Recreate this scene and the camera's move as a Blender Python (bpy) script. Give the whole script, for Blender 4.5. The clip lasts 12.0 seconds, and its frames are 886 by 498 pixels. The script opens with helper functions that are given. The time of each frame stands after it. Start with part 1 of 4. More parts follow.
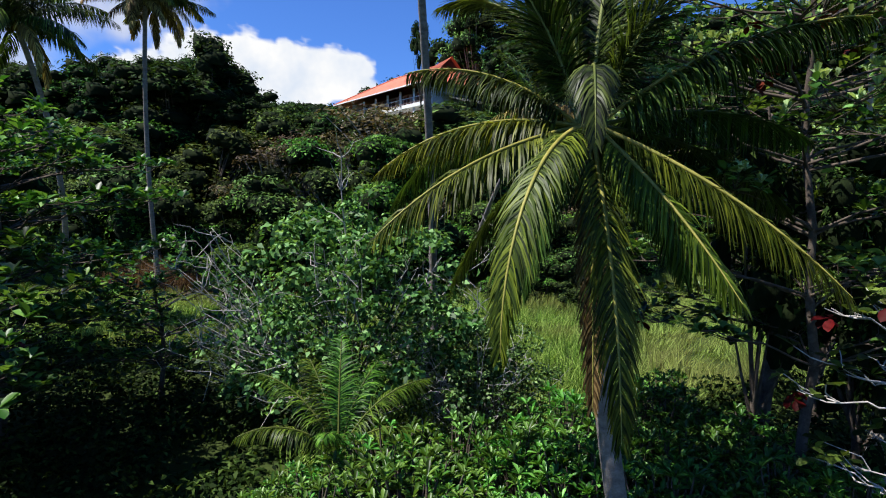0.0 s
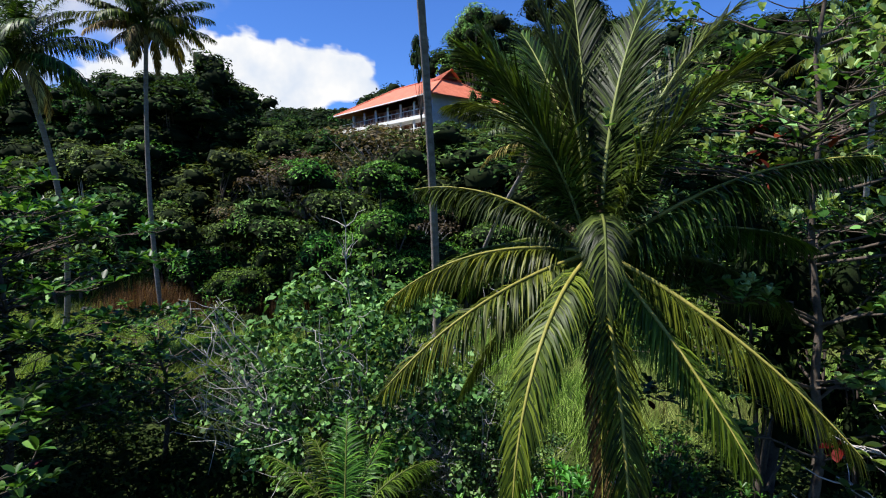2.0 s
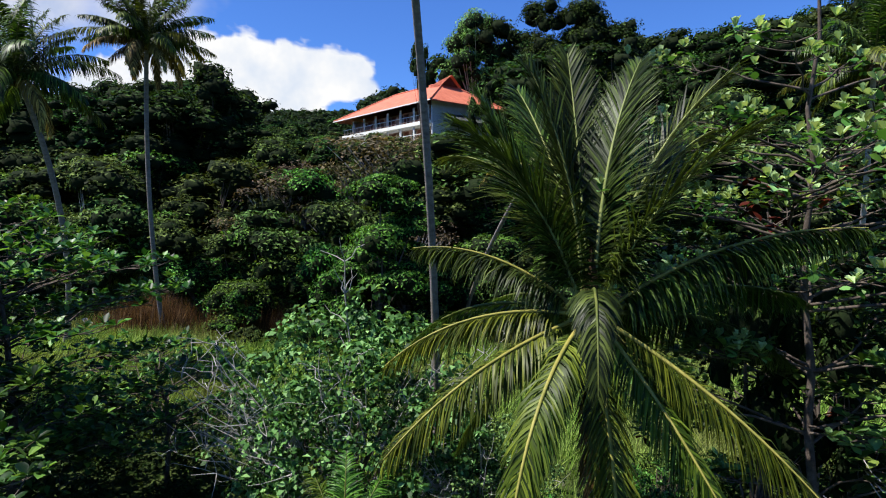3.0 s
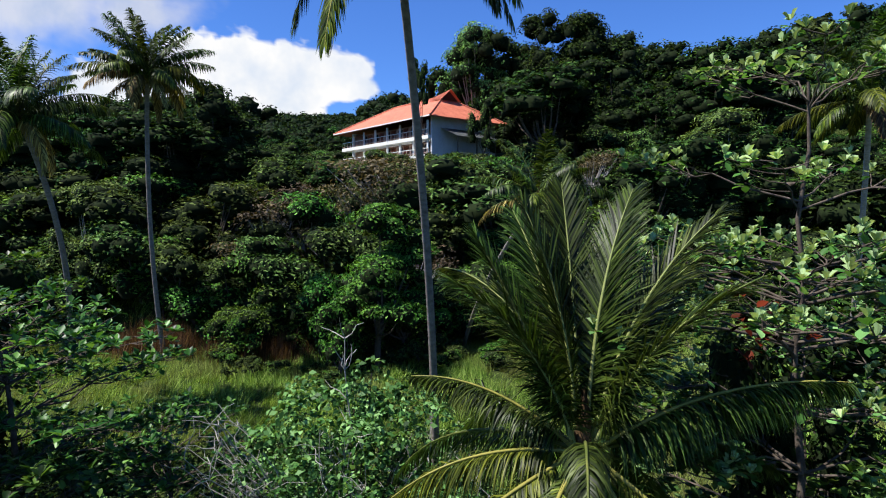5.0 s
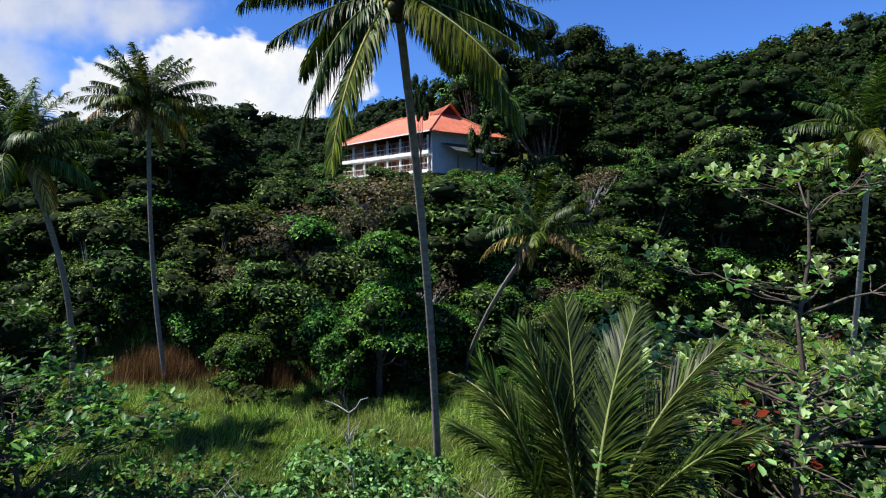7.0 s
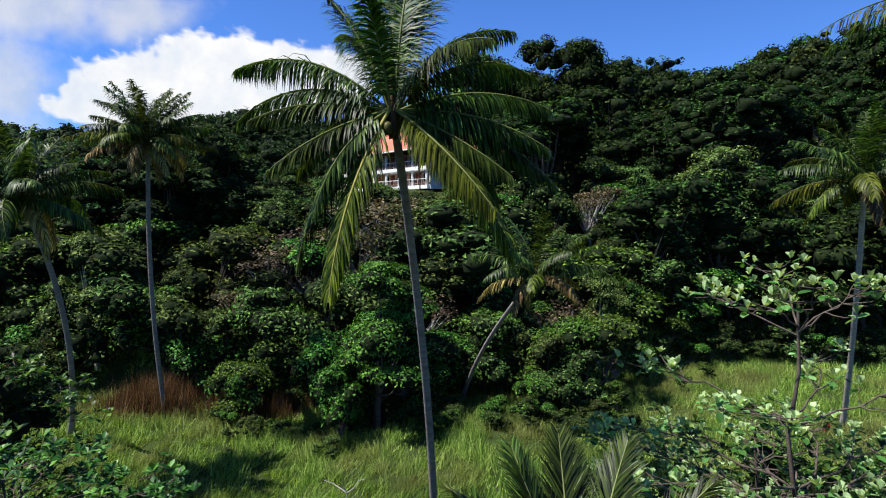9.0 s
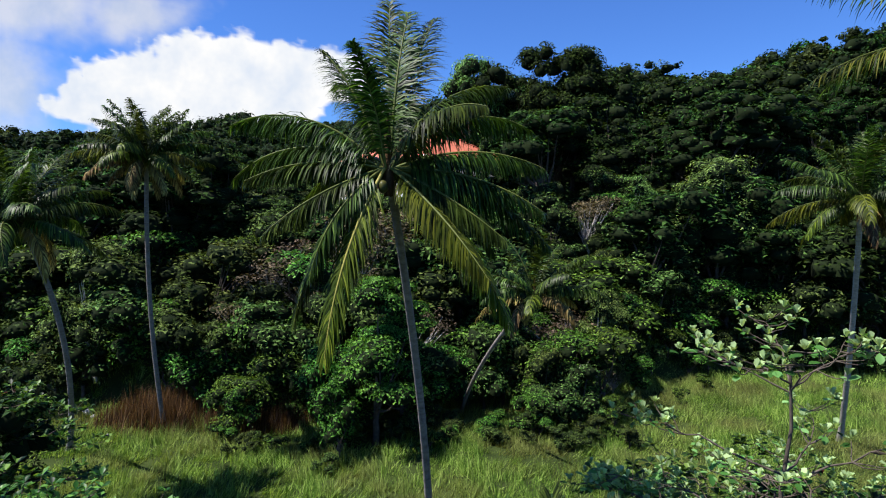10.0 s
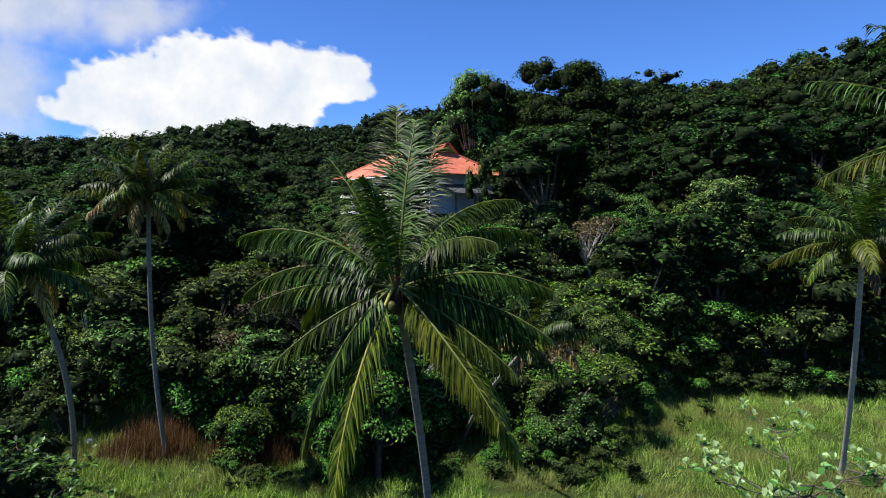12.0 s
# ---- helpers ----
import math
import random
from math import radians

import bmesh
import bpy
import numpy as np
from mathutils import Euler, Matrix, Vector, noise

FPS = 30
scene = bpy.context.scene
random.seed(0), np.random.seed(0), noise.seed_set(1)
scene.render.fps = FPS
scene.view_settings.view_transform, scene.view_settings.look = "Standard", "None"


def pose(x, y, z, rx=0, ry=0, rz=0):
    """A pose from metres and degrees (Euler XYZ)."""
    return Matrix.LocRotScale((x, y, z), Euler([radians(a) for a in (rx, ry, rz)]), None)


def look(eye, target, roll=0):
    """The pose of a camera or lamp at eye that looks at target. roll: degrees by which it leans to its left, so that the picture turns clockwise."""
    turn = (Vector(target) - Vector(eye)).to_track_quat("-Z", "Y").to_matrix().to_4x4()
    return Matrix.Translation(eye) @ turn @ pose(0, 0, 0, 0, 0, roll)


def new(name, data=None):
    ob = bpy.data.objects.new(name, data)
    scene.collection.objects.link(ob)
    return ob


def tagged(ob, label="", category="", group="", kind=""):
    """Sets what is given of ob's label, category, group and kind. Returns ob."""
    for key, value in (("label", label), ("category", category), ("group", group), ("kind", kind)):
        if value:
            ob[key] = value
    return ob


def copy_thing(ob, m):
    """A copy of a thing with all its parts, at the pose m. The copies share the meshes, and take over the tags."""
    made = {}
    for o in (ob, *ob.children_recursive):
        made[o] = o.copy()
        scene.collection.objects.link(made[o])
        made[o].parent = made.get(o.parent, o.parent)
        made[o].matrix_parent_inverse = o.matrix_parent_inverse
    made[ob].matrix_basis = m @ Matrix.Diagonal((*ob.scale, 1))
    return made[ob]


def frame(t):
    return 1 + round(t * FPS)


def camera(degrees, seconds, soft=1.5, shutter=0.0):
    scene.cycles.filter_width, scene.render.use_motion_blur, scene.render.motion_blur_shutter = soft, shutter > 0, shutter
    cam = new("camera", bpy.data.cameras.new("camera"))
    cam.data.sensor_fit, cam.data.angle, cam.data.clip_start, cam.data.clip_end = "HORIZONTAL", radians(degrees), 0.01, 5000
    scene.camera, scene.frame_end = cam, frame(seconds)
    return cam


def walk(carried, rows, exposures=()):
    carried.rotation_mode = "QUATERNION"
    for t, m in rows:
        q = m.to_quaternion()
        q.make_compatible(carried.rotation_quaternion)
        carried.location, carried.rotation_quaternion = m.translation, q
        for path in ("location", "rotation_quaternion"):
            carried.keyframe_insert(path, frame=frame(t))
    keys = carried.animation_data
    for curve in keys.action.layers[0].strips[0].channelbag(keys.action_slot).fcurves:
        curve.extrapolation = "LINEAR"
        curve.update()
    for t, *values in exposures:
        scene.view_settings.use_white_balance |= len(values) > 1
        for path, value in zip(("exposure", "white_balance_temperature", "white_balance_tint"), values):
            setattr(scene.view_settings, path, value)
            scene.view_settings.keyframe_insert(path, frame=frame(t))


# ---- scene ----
cam = camera(74.0, 12.0, 1.1)
METRES, EYE, TILT, LEAN, TURN = 14.0, 7.0, -3.5, 0.0, 0.0
DEEP = 1.484  # depth against width of the walk, for this lens
ROWS = [
    (0.0, 0.0, 0.0, 0.0, -0.0, 0.0, -0.0),
    (0.5, -0.0008, -0.001, 0.0353, -0.01, -0.03, 0.06),
    (1.0, -0.0052, -0.0008, 0.0711, -0.04, 0.01, 0.07),
    (1.5, -0.0088, -0.0001, 0.1064, -0.04, 0.03, 0.1),
    (2.0, -0.0096, -0.0005, 0.1428, -0.04, -0.01, 0.15),
    (2.5, -0.0082, -0.0038, 0.1801, -0.02, -0.06, 0.22),
    (3.0, -0.0052, -0.0084, 0.2159, -0.01, -0.07, 0.22),
    (5.0, -0.0006, -0.0207, 0.3803, -0.0, -0.11, 0.33),
    (5.5, -0.0024, -0.0211, 0.4226, -0.0, -0.09, 0.34),
    (6.0, -0.0065, -0.0221, 0.4617, -0.05, -0.11, 0.36),
    (6.5, -0.008, -0.0241, 0.5016, -0.04, -0.11, 0.39),
    (7.0, -0.0072, -0.0275, 0.5403, -0.05, -0.1, 0.41),
    (9.0, -0.0009, -0.0369, 0.72, -0.19, -0.24, 0.46),
    (9.5, 0.0038, -0.0375, 0.7653, -0.22, -0.28, 0.46),
    (10.0, 0.0066, -0.041, 0.8097, -0.28, -0.29, 0.49),
    (10.5, 0.0087, -0.0433, 0.8516, -0.3, -0.27, 0.53),
    (11.0, 0.0056, -0.0434, 0.8981, -0.32, -0.25, 0.55),
    (11.5, -0.0002, -0.0433, 0.9457, -0.32, -0.24, 0.59),
    (12.0, -0.0053, -0.0431, 0.996, -0.35, -0.26, 0.61),
]
walk(cam, [(t, pose(0, 0, EYE, TILT, LEAN, TURN) @ pose(METRES * x, METRES * DEEP * y, METRES * z, 90 + pitch / DEEP, roll, yaw / DEEP)) for t, x, y, z, yaw, pitch, roll in ROWS])

# ---- world, sun, exposure ----
SUN_AZ, SUN_EL = radians(-106), radians(61)   # bearing from +y, clockwise; height
sun_way = Vector((math.sin(SUN_AZ) * math.cos(SUN_EL), math.cos(SUN_AZ) * math.cos(SUN_EL), math.sin(SUN_EL)))
world = bpy.data.worlds.new("world")
scene.world = world
world.use_nodes = True
wn = world.node_tree
sky = wn.nodes.new("ShaderNodeTexSky")
sky.sky_type, sky.sun_disc = "NISHITA", False
sky.sun_elevation, sky.sun_rotation = SUN_EL, SUN_AZ
sky.air_density, sky.dust_density, sky.ozone_density = 1.0, 0.0, 2.0
rich = wn.nodes.new("ShaderNodeMix")      # a clear deep-blue tropical sky
rich.data_type, rich.blend_type = "RGBA", "MULTIPLY"
rich.inputs[0].default_value, rich.inputs[7].default_value = 1.0, (0.56, 0.96, 1.75, 1)
wn.links.new(sky.outputs[0], rich.inputs[6])
wn.links.new(rich.outputs[2], wn.nodes["Background"].inputs[0])
wn.nodes["Background"].inputs[1].default_value = 0.05
lamp = bpy.data.lights.new("sun", "SUN")
lamp.energy, lamp.angle, lamp.color = 5.0, radians(0.5), (1.0, 0.97, 0.91)
new("sun", lamp).matrix_world = look(sun_way * 100, (0, 0, 0))
scene.view_settings.exposure = 1.0


# ---- materials ----
def material(name):
    m = bpy.data.materials.new(name)
    m.use_nodes = True
    nt = m.node_tree
    return m, nt, nt.nodes["Principled BSDF"]


def node(nt, kind, **values):
    n = nt.nodes.new(kind)
    for key, value in values.items():
        n.inputs[key.replace("_", " ")].default_value = value
    return n


def ramp(nt, fac, stops):
    r = nt.nodes.new("ShaderNodeValToRGB")
    while len(r.color_ramp.elements) < len(stops):
        r.color_ramp.elements.new(0.5)
    for el, (place, colour) in zip(r.color_ramp.elements, stops):
        el.position, el.color = place, (*colour, 1)
    nt.links.new(fac, r.inputs[0])
    return r.outputs[0]


def mix(nt, fac, a, b, kind="MIX"):
    n = nt.nodes.new("ShaderNodeMix")
    n.data_type, n.blend_type = "RGBA", kind
    for socket, value in ((n.inputs[0], fac), (n.inputs[6], a), (n.inputs[7], b)):
        if isinstance(value, bpy.types.NodeSocket):
            nt.links.new(value, socket)
        else:
            socket.default_value = value if isinstance(value, float) else (*value, 1)
    return n.outputs[2]


def maths(nt, op, a, b):
    n = nt.nodes.new("ShaderNodeMath")
    n.operation = op
    for socket, value in ((n.inputs[0], a), (n.inputs[1], b)):
        if isinstance(value, bpy.types.NodeSocket):
            nt.links.new(value, socket)
        else:
            socket.default_value = value
    return n.outputs[0]


def coords(nt, scale):
    """Noise in the object's own metres."""
    tc = nt.nodes.new("ShaderNodeTexCoord")
    n = node(nt, "ShaderNodeTexNoise", Scale=scale, Detail=4.0, Roughness=0.6)
    nt.links.new(tc.outputs["Object"], n.inputs["Vector"])
    return n.outputs["Fac"]


def leaf_material(name, dark, mid, light, rough=0.45, through_light=0.3, patch=0.5, specular=0.4, other=None, spread=0.09):
    """Leaves: each differs a little, each plant too, with patches over the crown; light shines through."""
    m, nt, p = material(name)
    geo, info = nt.nodes.new("ShaderNodeNewGeometry"), nt.nodes.new("ShaderNodeObjectInfo")
    dark, light = [c * 0.35 for c in dark], [c * 1.6 for c in light]
    leaf = ramp(nt, geo.outputs["Random Per Island"], [(0.0, dark), (0.6, mid), (1.0, light)])
    if other:
        stains = ramp(nt, coords(nt, spread), [(0.46, (0, 0, 0)), (0.60, (1, 1, 1))])
        leaf = mix(nt, stains, leaf, mix(nt, 0.55, leaf, other))
    spots = coords(nt, patch)
    hue = node(nt, "ShaderNodeHueSaturation")
    nt.links.new(leaf, hue.inputs["Color"])
    add = maths(nt, "ADD", maths(nt, "MULTIPLY", info.outputs["Random"], 0.06), 0.472)
    nt.links.new(add, hue.inputs["Hue"])
    value = maths(nt, "ADD", maths(nt, "MULTIPLY", spots, 1.2), maths(nt, "ADD", maths(nt, "MULTIPLY", info.outputs["Random"], 0.4), -0.1))
    nt.links.new(value, hue.inputs["Value"])
    nt.links.new(hue.outputs[0], p.inputs["Base Color"])
    p.inputs["Roughness"].default_value = rough
    p.inputs["Specular IOR Level"].default_value = specular
    tr = nt.nodes.new("ShaderNodeBsdfTranslucent")
    warm = mix(nt, 1.0, hue.outputs[0], (2.2, 2.0, 0.9), "MULTIPLY")
    nt.links.new(warm, tr.inputs["Color"])
    blend = nt.nodes.new("ShaderNodeMixShader")
    blend.inputs[0].default_value = through_light
    nt.links.new(p.outputs[0], blend.inputs[1])
    nt.links.new(tr.outputs[0], blend.inputs[2])
    nt.links.new(blend.outputs[0], nt.nodes["Material Output"].inputs[0])
    return m


def rough_material(name, dark, light, scale, rough=0.85, bump=0.3, fine=40.0, stretch=None):
    """A dull surface with stains, grain and relief."""
    m, nt, p = material(name)
    tc = nt.nodes.new("ShaderNodeTexCoord")
    vec = tc.outputs["Object"]
    if stretch:
        mp = nt.nodes.new("ShaderNodeMapping")
        mp.inputs["Scale"].default_value = stretch
        nt.links.new(vec, mp.inputs["Vector"])
        vec = mp.outputs[0]
    big, small = node(nt, "ShaderNodeTexNoise", Scale=scale, Detail=5.0, Roughness=0.65), node(nt, "ShaderNodeTexNoise", Scale=fine, Detail=4.0, Roughness=0.7)
    for n in (big, small):
        nt.links.new(vec, n.inputs["Vector"])
    tone = ramp(nt, big.outputs["Fac"], [(0.3, dark), (0.7, light)])
    grain = ramp(nt, small.outputs["Fac"], [(0.3, (0.55, 0.55, 0.55)), (0.7, (1.2, 1.2, 1.2))])
    nt.links.new(mix(nt, 0.7, tone, grain, "MULTIPLY"), p.inputs["Base Color"])
    p.inputs["Roughness"].default_value = rough
    p.inputs["Specular IOR Level"].default_value = 0.12
    b = nt.nodes.new("ShaderNodeBump")
    b.inputs["Strength"].default_value, b.inputs["Distance"].default_value = bump, 0.02
    nt.links.new(small.outputs["Fac"], b.inputs["Height"])
    nt.links.new(b.outputs[0], p.inputs["Normal"])
    return m


PALM = leaf_material("palm_leaf", (0.016, 0.037, 0.005), (0.031, 0.062, 0.009), (0.075, 0.12, 0.021), 0.44, 0.2, 0.8, 0.17)
PALM_LIME = leaf_material("palm_leaf_yellowing", (0.0338, 0.0572, 0.0065), (0.0715, 0.0988, 0.0091), (0.13, 0.1456, 0.0156), 0.45, 0.25, 0.8, 0.15)
PALM_YOUNG = leaf_material("palm_leaf_young", (0.030, 0.072, 0.008), (0.060, 0.130, 0.013), (0.11, 0.185, 0.022), 0.42, 0.25, 0.8, 0.15)
PALM_DRY = leaf_material("palm_leaf_dry", (0.12, 0.075, 0.025), (0.22, 0.15, 0.045), (0.30, 0.23, 0.08), 0.7, 0.15, 0.8, 0.2)
RIB = rough_material("palm_rib", (0.17, 0.17, 0.035), (0.32, 0.28, 0.07), 3.0, 0.45, 0.1)
RIB_GREEN = rough_material("palm_rib_green", (0.055, 0.08, 0.018), (0.13, 0.14, 0.035), 3.0, 0.45, 0.1)
HUSK = rough_material("palm_fibre", (0.035, 0.020, 0.010), (0.10, 0.060, 0.028), 9.0, 0.9, 0.6)
NUT = rough_material("coconut_skin", (0.04, 0.05, 0.012), (0.10, 0.085, 0.025), 4.0, 0.4, 0.1)
TRUNK = rough_material("palm_bark", (0.13, 0.112, 0.104), (0.29, 0.255, 0.235), 3.5, 0.9, 0.5, 30.0, (1, 1, 2.2))
TRUNK_PALE = rough_material("pale_palm_bark", (0.22, 0.195, 0.175), (0.44, 0.40, 0.36), 3.5, 0.9, 0.5, 30.0, (1, 1, 2.2))
RIB_PALE = rough_material("palm_rib_pale", (0.13, 0.17, 0.05), (0.26, 0.28, 0.10), 3.0, 0.45, 0.1)
BARK = rough_material("tree_bark", (0.040, 0.030, 0.024), (0.13, 0.105, 0.085), 4.0, 0.9, 0.5, 30.0)
PALE_TWIG = rough_material("bare_twig", (0.26, 0.235, 0.22), (0.46, 0.43, 0.41), 6.0, 0.85, 0.3)
ALMOND = leaf_material("almond_leaf", (0.016, 0.050, 0.008), (0.042, 0.105, 0.015), (0.12, 0.20, 0.038), 0.4, 0.22, 0.7, 0.18)
ALMOND_PALE = leaf_material("almond_leaf_pale", (0.80, 1.15, 0.55), (0.44, 0.65, 0.29), (0.33, 0.46, 0.22), 0.5, 0.22, 0.7, 0.12)
ALMOND_LIGHT = leaf_material("almond_leaf_light", (0.0425, 0.144, 0.02375), (0.08925, 0.248, 0.05225), (0.17, 0.32, 0.114), 0.45, 0.25, 0.7, 0.1)
ALMOND_RED = leaf_material("almond_leaf_red", (0.045, 0.001, 0.002), (0.065, 0.002, 0.003), (0.08, 0.003, 0.004), 0.6, 0.02, 0.7, 0.08)
CABBAGE = leaf_material("shore_shrub_leaf", (0.027, 0.099, 0.01), (0.0675, 0.198, 0.022), (0.135, 0.288, 0.055), 0.36, 0.2, 1.5, 0.22)
PALE_LEAF = leaf_material("pale_tree_leaf", (0.036, 0.090, 0.018), (0.10, 0.20, 0.042), (0.20, 0.31, 0.085), 0.5, 0.15, 0.5, 0.08)
GREY_LEAF = leaf_material("grey_green_leaf", (0.026, 0.078, 0.018), (0.080, 0.18, 0.044), (0.19, 0.31, 0.11), 0.45, 0.2, 0.9, 0.12)
WOOD_LEAF = leaf_material("forest_leaf", (0.00945, 0.027, 0.00675), (0.0216, 0.054, 0.0108), (0.05805, 0.1107, 0.02295), 0.6, 0.12, 0.25, 0.04)
# Far forest leaf, its dark green taking in the cloud's shade on the hill
FAR_SHADED_LEAF = leaf_material("cloud_shaded_far_leaf", (0.006, 0.017, 0.005), (0.013, 0.031, 0.008), (0.034, 0.062, 0.016), 0.6, 0.1, 0.09, 0.04)
OLD_LEAF = leaf_material("olive_forest_leaf", (0.01512, 0.02808, 0.00648), (0.03888, 0.06048, 0.01404), (0.0864, 0.1134, 0.0324), 0.6, 0.12, 0.3, 0.04)
FRESH_LEAF = leaf_material("fresh_forest_leaf", (0.01296, 0.03888, 0.00648), (0.03024, 0.07992, 0.01188), (0.06696, 0.135, 0.02376), 0.6, 0.12, 0.3, 0.04)
DULL_LEAF = leaf_material("olive_leaf", (0.022, 0.044, 0.010), (0.058, 0.100, 0.022), (0.125, 0.175, 0.048), 0.6, 0.12, 0.3, 0.04)
BRIGHT_LEAF = leaf_material("bright_leaf", (0.030, 0.090, 0.012), (0.070, 0.170, 0.020), (0.14, 0.25, 0.040), 0.5, 0.18, 0.35, 0.08)
BROWN_LEAF = leaf_material("withered_leaf", (0.045, 0.039, 0.018), (0.093, 0.075, 0.0375), (0.165, 0.1275, 0.075), 0.7, 0.15, 0.5, 0.2)
GRASS = leaf_material("meadow_grass", (0.055, 0.140, 0.016), (0.145, 0.290, 0.038), (0.32, 0.44, 0.11), 0.55, 0.25, 0.16, 0.06, (0.21, 0.175, 0.075), 0.13)
REED = leaf_material("brown_reed", (0.065, 0.0416, 0.0169), (0.1365, 0.0832, 0.0351), (0.234, 0.169, 0.0754), 0.7, 0.25, 0.6, 0.2)
# Inner twigs; the shade in the crowns' gaps is put into the near-black
INNER_SHADE = rough_material("inner_gap_shade", (0.005, 0.010, 0.003), (0.013, 0.021, 0.006), 1.2, 1.0, 1.0, 5.0)
# Earth kept dark so that gaps between blades read as shadow
EARTH = rough_material("meadow_earth", (0.016, 0.028, 0.006), (0.045, 0.062, 0.014), 0.25, 0.95, 0.6, 6.0)
WHITE = rough_material("white_render", (0.62, 0.62, 0.60), (0.82, 0.82, 0.80), 0.6, 0.8, 0.1)
# Gable wall render; its shade is put into the grey-blue colour
SHADED_WALL = rough_material("shaded_gable_render", (0.42, 0.43, 0.46), (0.60, 0.61, 0.64), 0.4, 0.85, 0.1)
ROOFTILE = rough_material("orange_roof_tile", (0.42, 0.115, 0.070), (0.58, 0.19, 0.115), 0.9, 0.6, 0.3, 12.0)
ROOFEDGE = rough_material("dark_red_ridge", (0.16, 0.035, 0.018), (0.26, 0.06, 0.03), 1.2, 0.6, 0.2)
DOORWOOD = rough_material("red_brown_timber", (0.10, 0.030, 0.018), (0.20, 0.065, 0.04), 2.0, 0.6, 0.2)
RAIL = rough_material("pinkish_painted_rail", (0.34, 0.22, 0.18), (0.50, 0.35, 0.30), 1.5, 0.6, 0.1)
ROOM = rough_material("terracotta_wall", (0.28, 0.17, 0.13), (0.42, 0.28, 0.22), 0.8, 0.8, 0.1)
SHEET = rough_material("grey_sheet_roof", (0.09, 0.095, 0.10), (0.20, 0.21, 0.22), 1.5, 0.5, 0.2)
STONE = rough_material("pale_stone", (0.24, 0.23, 0.21), (0.42, 0.41, 0.38), 3.0, 0.9, 0.4)
GLASS, _, gp = material("dark_window_glass")
gp.inputs["Base Color"].default_value, gp.inputs["Roughness"].default_value = (0.02, 0.025, 0.03, 1), 0.08


# ---- mesh helpers ----
def mesh_from(name, verts, faces, mat, smooth=False):
    """A mesh from arrays: verts (n, 3), faces a list of index arrays (m, k)."""
    me = bpy.data.meshes.new(name)
    verts = np.asarray(verts, dtype=np.float32)
    groups = [np.asarray(f, dtype=np.int32) for f in (faces if isinstance(faces, list) else [faces]) if len(f)]
    me.vertices.add(len(verts))
    me.vertices.foreach_set("co", verts.ravel())
    loops = np.concatenate([g.ravel() for g in groups])
    sizes = np.concatenate([np.full(len(g), g.shape[1], dtype=np.int32) for g in groups])
    me.loops.add(len(loops))
    me.loops.foreach_set("vertex_index", loops)
    me.polygons.add(len(sizes))
    me.polygons.foreach_set("loop_start", np.concatenate([[0], np.cumsum(sizes)[:-1]]).astype(np.int32))
    if smooth:
        me.polygons.foreach_set("use_smooth", np.ones(len(sizes), dtype=bool))
    me.materials.append(mat)
    me.update(calc_edges=True)
    me.validate()
    return me


def part_of(name, me, parent, label=""):
    ob = new(name, me)
    ob.parent = parent
    return tagged(ob, label)


def part(name, bm, mat, parent, label=""):
    me = bpy.data.meshes.new(name)
    bm.to_mesh(me)
    bm.free()
    me.materials.append(mat)
    return part_of(name, me, parent, label)


def tubes(paths, sides=7):
    """Tapered round limbs: each path is a list of (point, radius). Returns verts and quads."""
    vs, qs, n0 = [], [], 0
    for path in paths:
        pts = np.array([p for p, r in path], dtype=float)
        rad = [r for p, r in path]
        tang = np.gradient(pts, axis=0)
        tang /= np.linalg.norm(tang, axis=1)[:, None] + 1e-9
        for i, (p, t, r) in enumerate(zip(pts, tang, rad)):
            a = np.cross(t, (0.31, 0.95, 0.05) if abs(t[1]) < 0.9 else (1, 0, 0))
            a /= np.linalg.norm(a)
            b = np.cross(t, a)
            ang = np.arange(sides) * 2 * np.pi / sides
            vs.append(p + r * (np.cos(ang)[:, None] * a + np.sin(ang)[:, None] * b))
            if i:
                for k in range(sides):
                    j = (k + 1) % sides
                    qs.append((n0 + (i - 1) * sides + k, n0 + (i - 1) * sides + j, n0 + i * sides + j, n0 + i * sides + k))
        n0 += len(pts) * sides
    return np.concatenate(vs), np.array(qs)


def bend(a, b, sag, n, rng, wobble=0.0):
    """Points from a to b, bowed by sag, with a little wobble."""
    a, b = np.array(a, float), np.array(b, float)
    s = np.linspace(0, 1, n)[:, None]
    w = rng.normal(0, wobble, (n, 3)) * np.sin(np.pi * s)
    return a + (b - a) * s + np.array(sag) * (4 * s * (1 - s)) + w


def limb(points, r0, r1):
    return [(p, r0 + (r1 - r0) * i / (len(points) - 1)) for i, p in enumerate(points)]


def unit(v):
    return v / (np.linalg.norm(v, axis=-1, keepdims=True) + 1e-9)


def leaves(pos, out, size, rng, wide=0.5, spread=0.6, fold=0.18, up=0.5, tri=False):
    """Folded leaf blades at pos, that face roughly out and up. Returns verts, quads."""
    n = len(pos)
    normal = unit(unit(out) + np.array([0, 0, up]) + rng.normal(0, spread, (n, 3)))
    along = unit(np.cross(normal, rng.normal(0, 1, (n, 3))))
    across = np.cross(normal, along)
    L = (size * rng.uniform(0.6, 1.35, n))[:, None]
    W = L * wide * 0.5
    if tri:
        v = np.stack([pos - along * L * 0.5 - across * W * 0.6, pos - along * L * 0.2 + across * W * 1.3, pos + along * L * 0.6], 1)
        return v.reshape(-1, 3), np.arange(n * 3).reshape(n, 3)
    v = np.stack([pos - along * L * 0.5, pos + across * W + normal * L * fold - along * L * 0.03, pos + along * L * 0.5, pos - across * W + normal * L * fold - along * L * 0.03], 1)
    return v.reshape(-1, 3), np.arange(n * 4).reshape(n, 4)


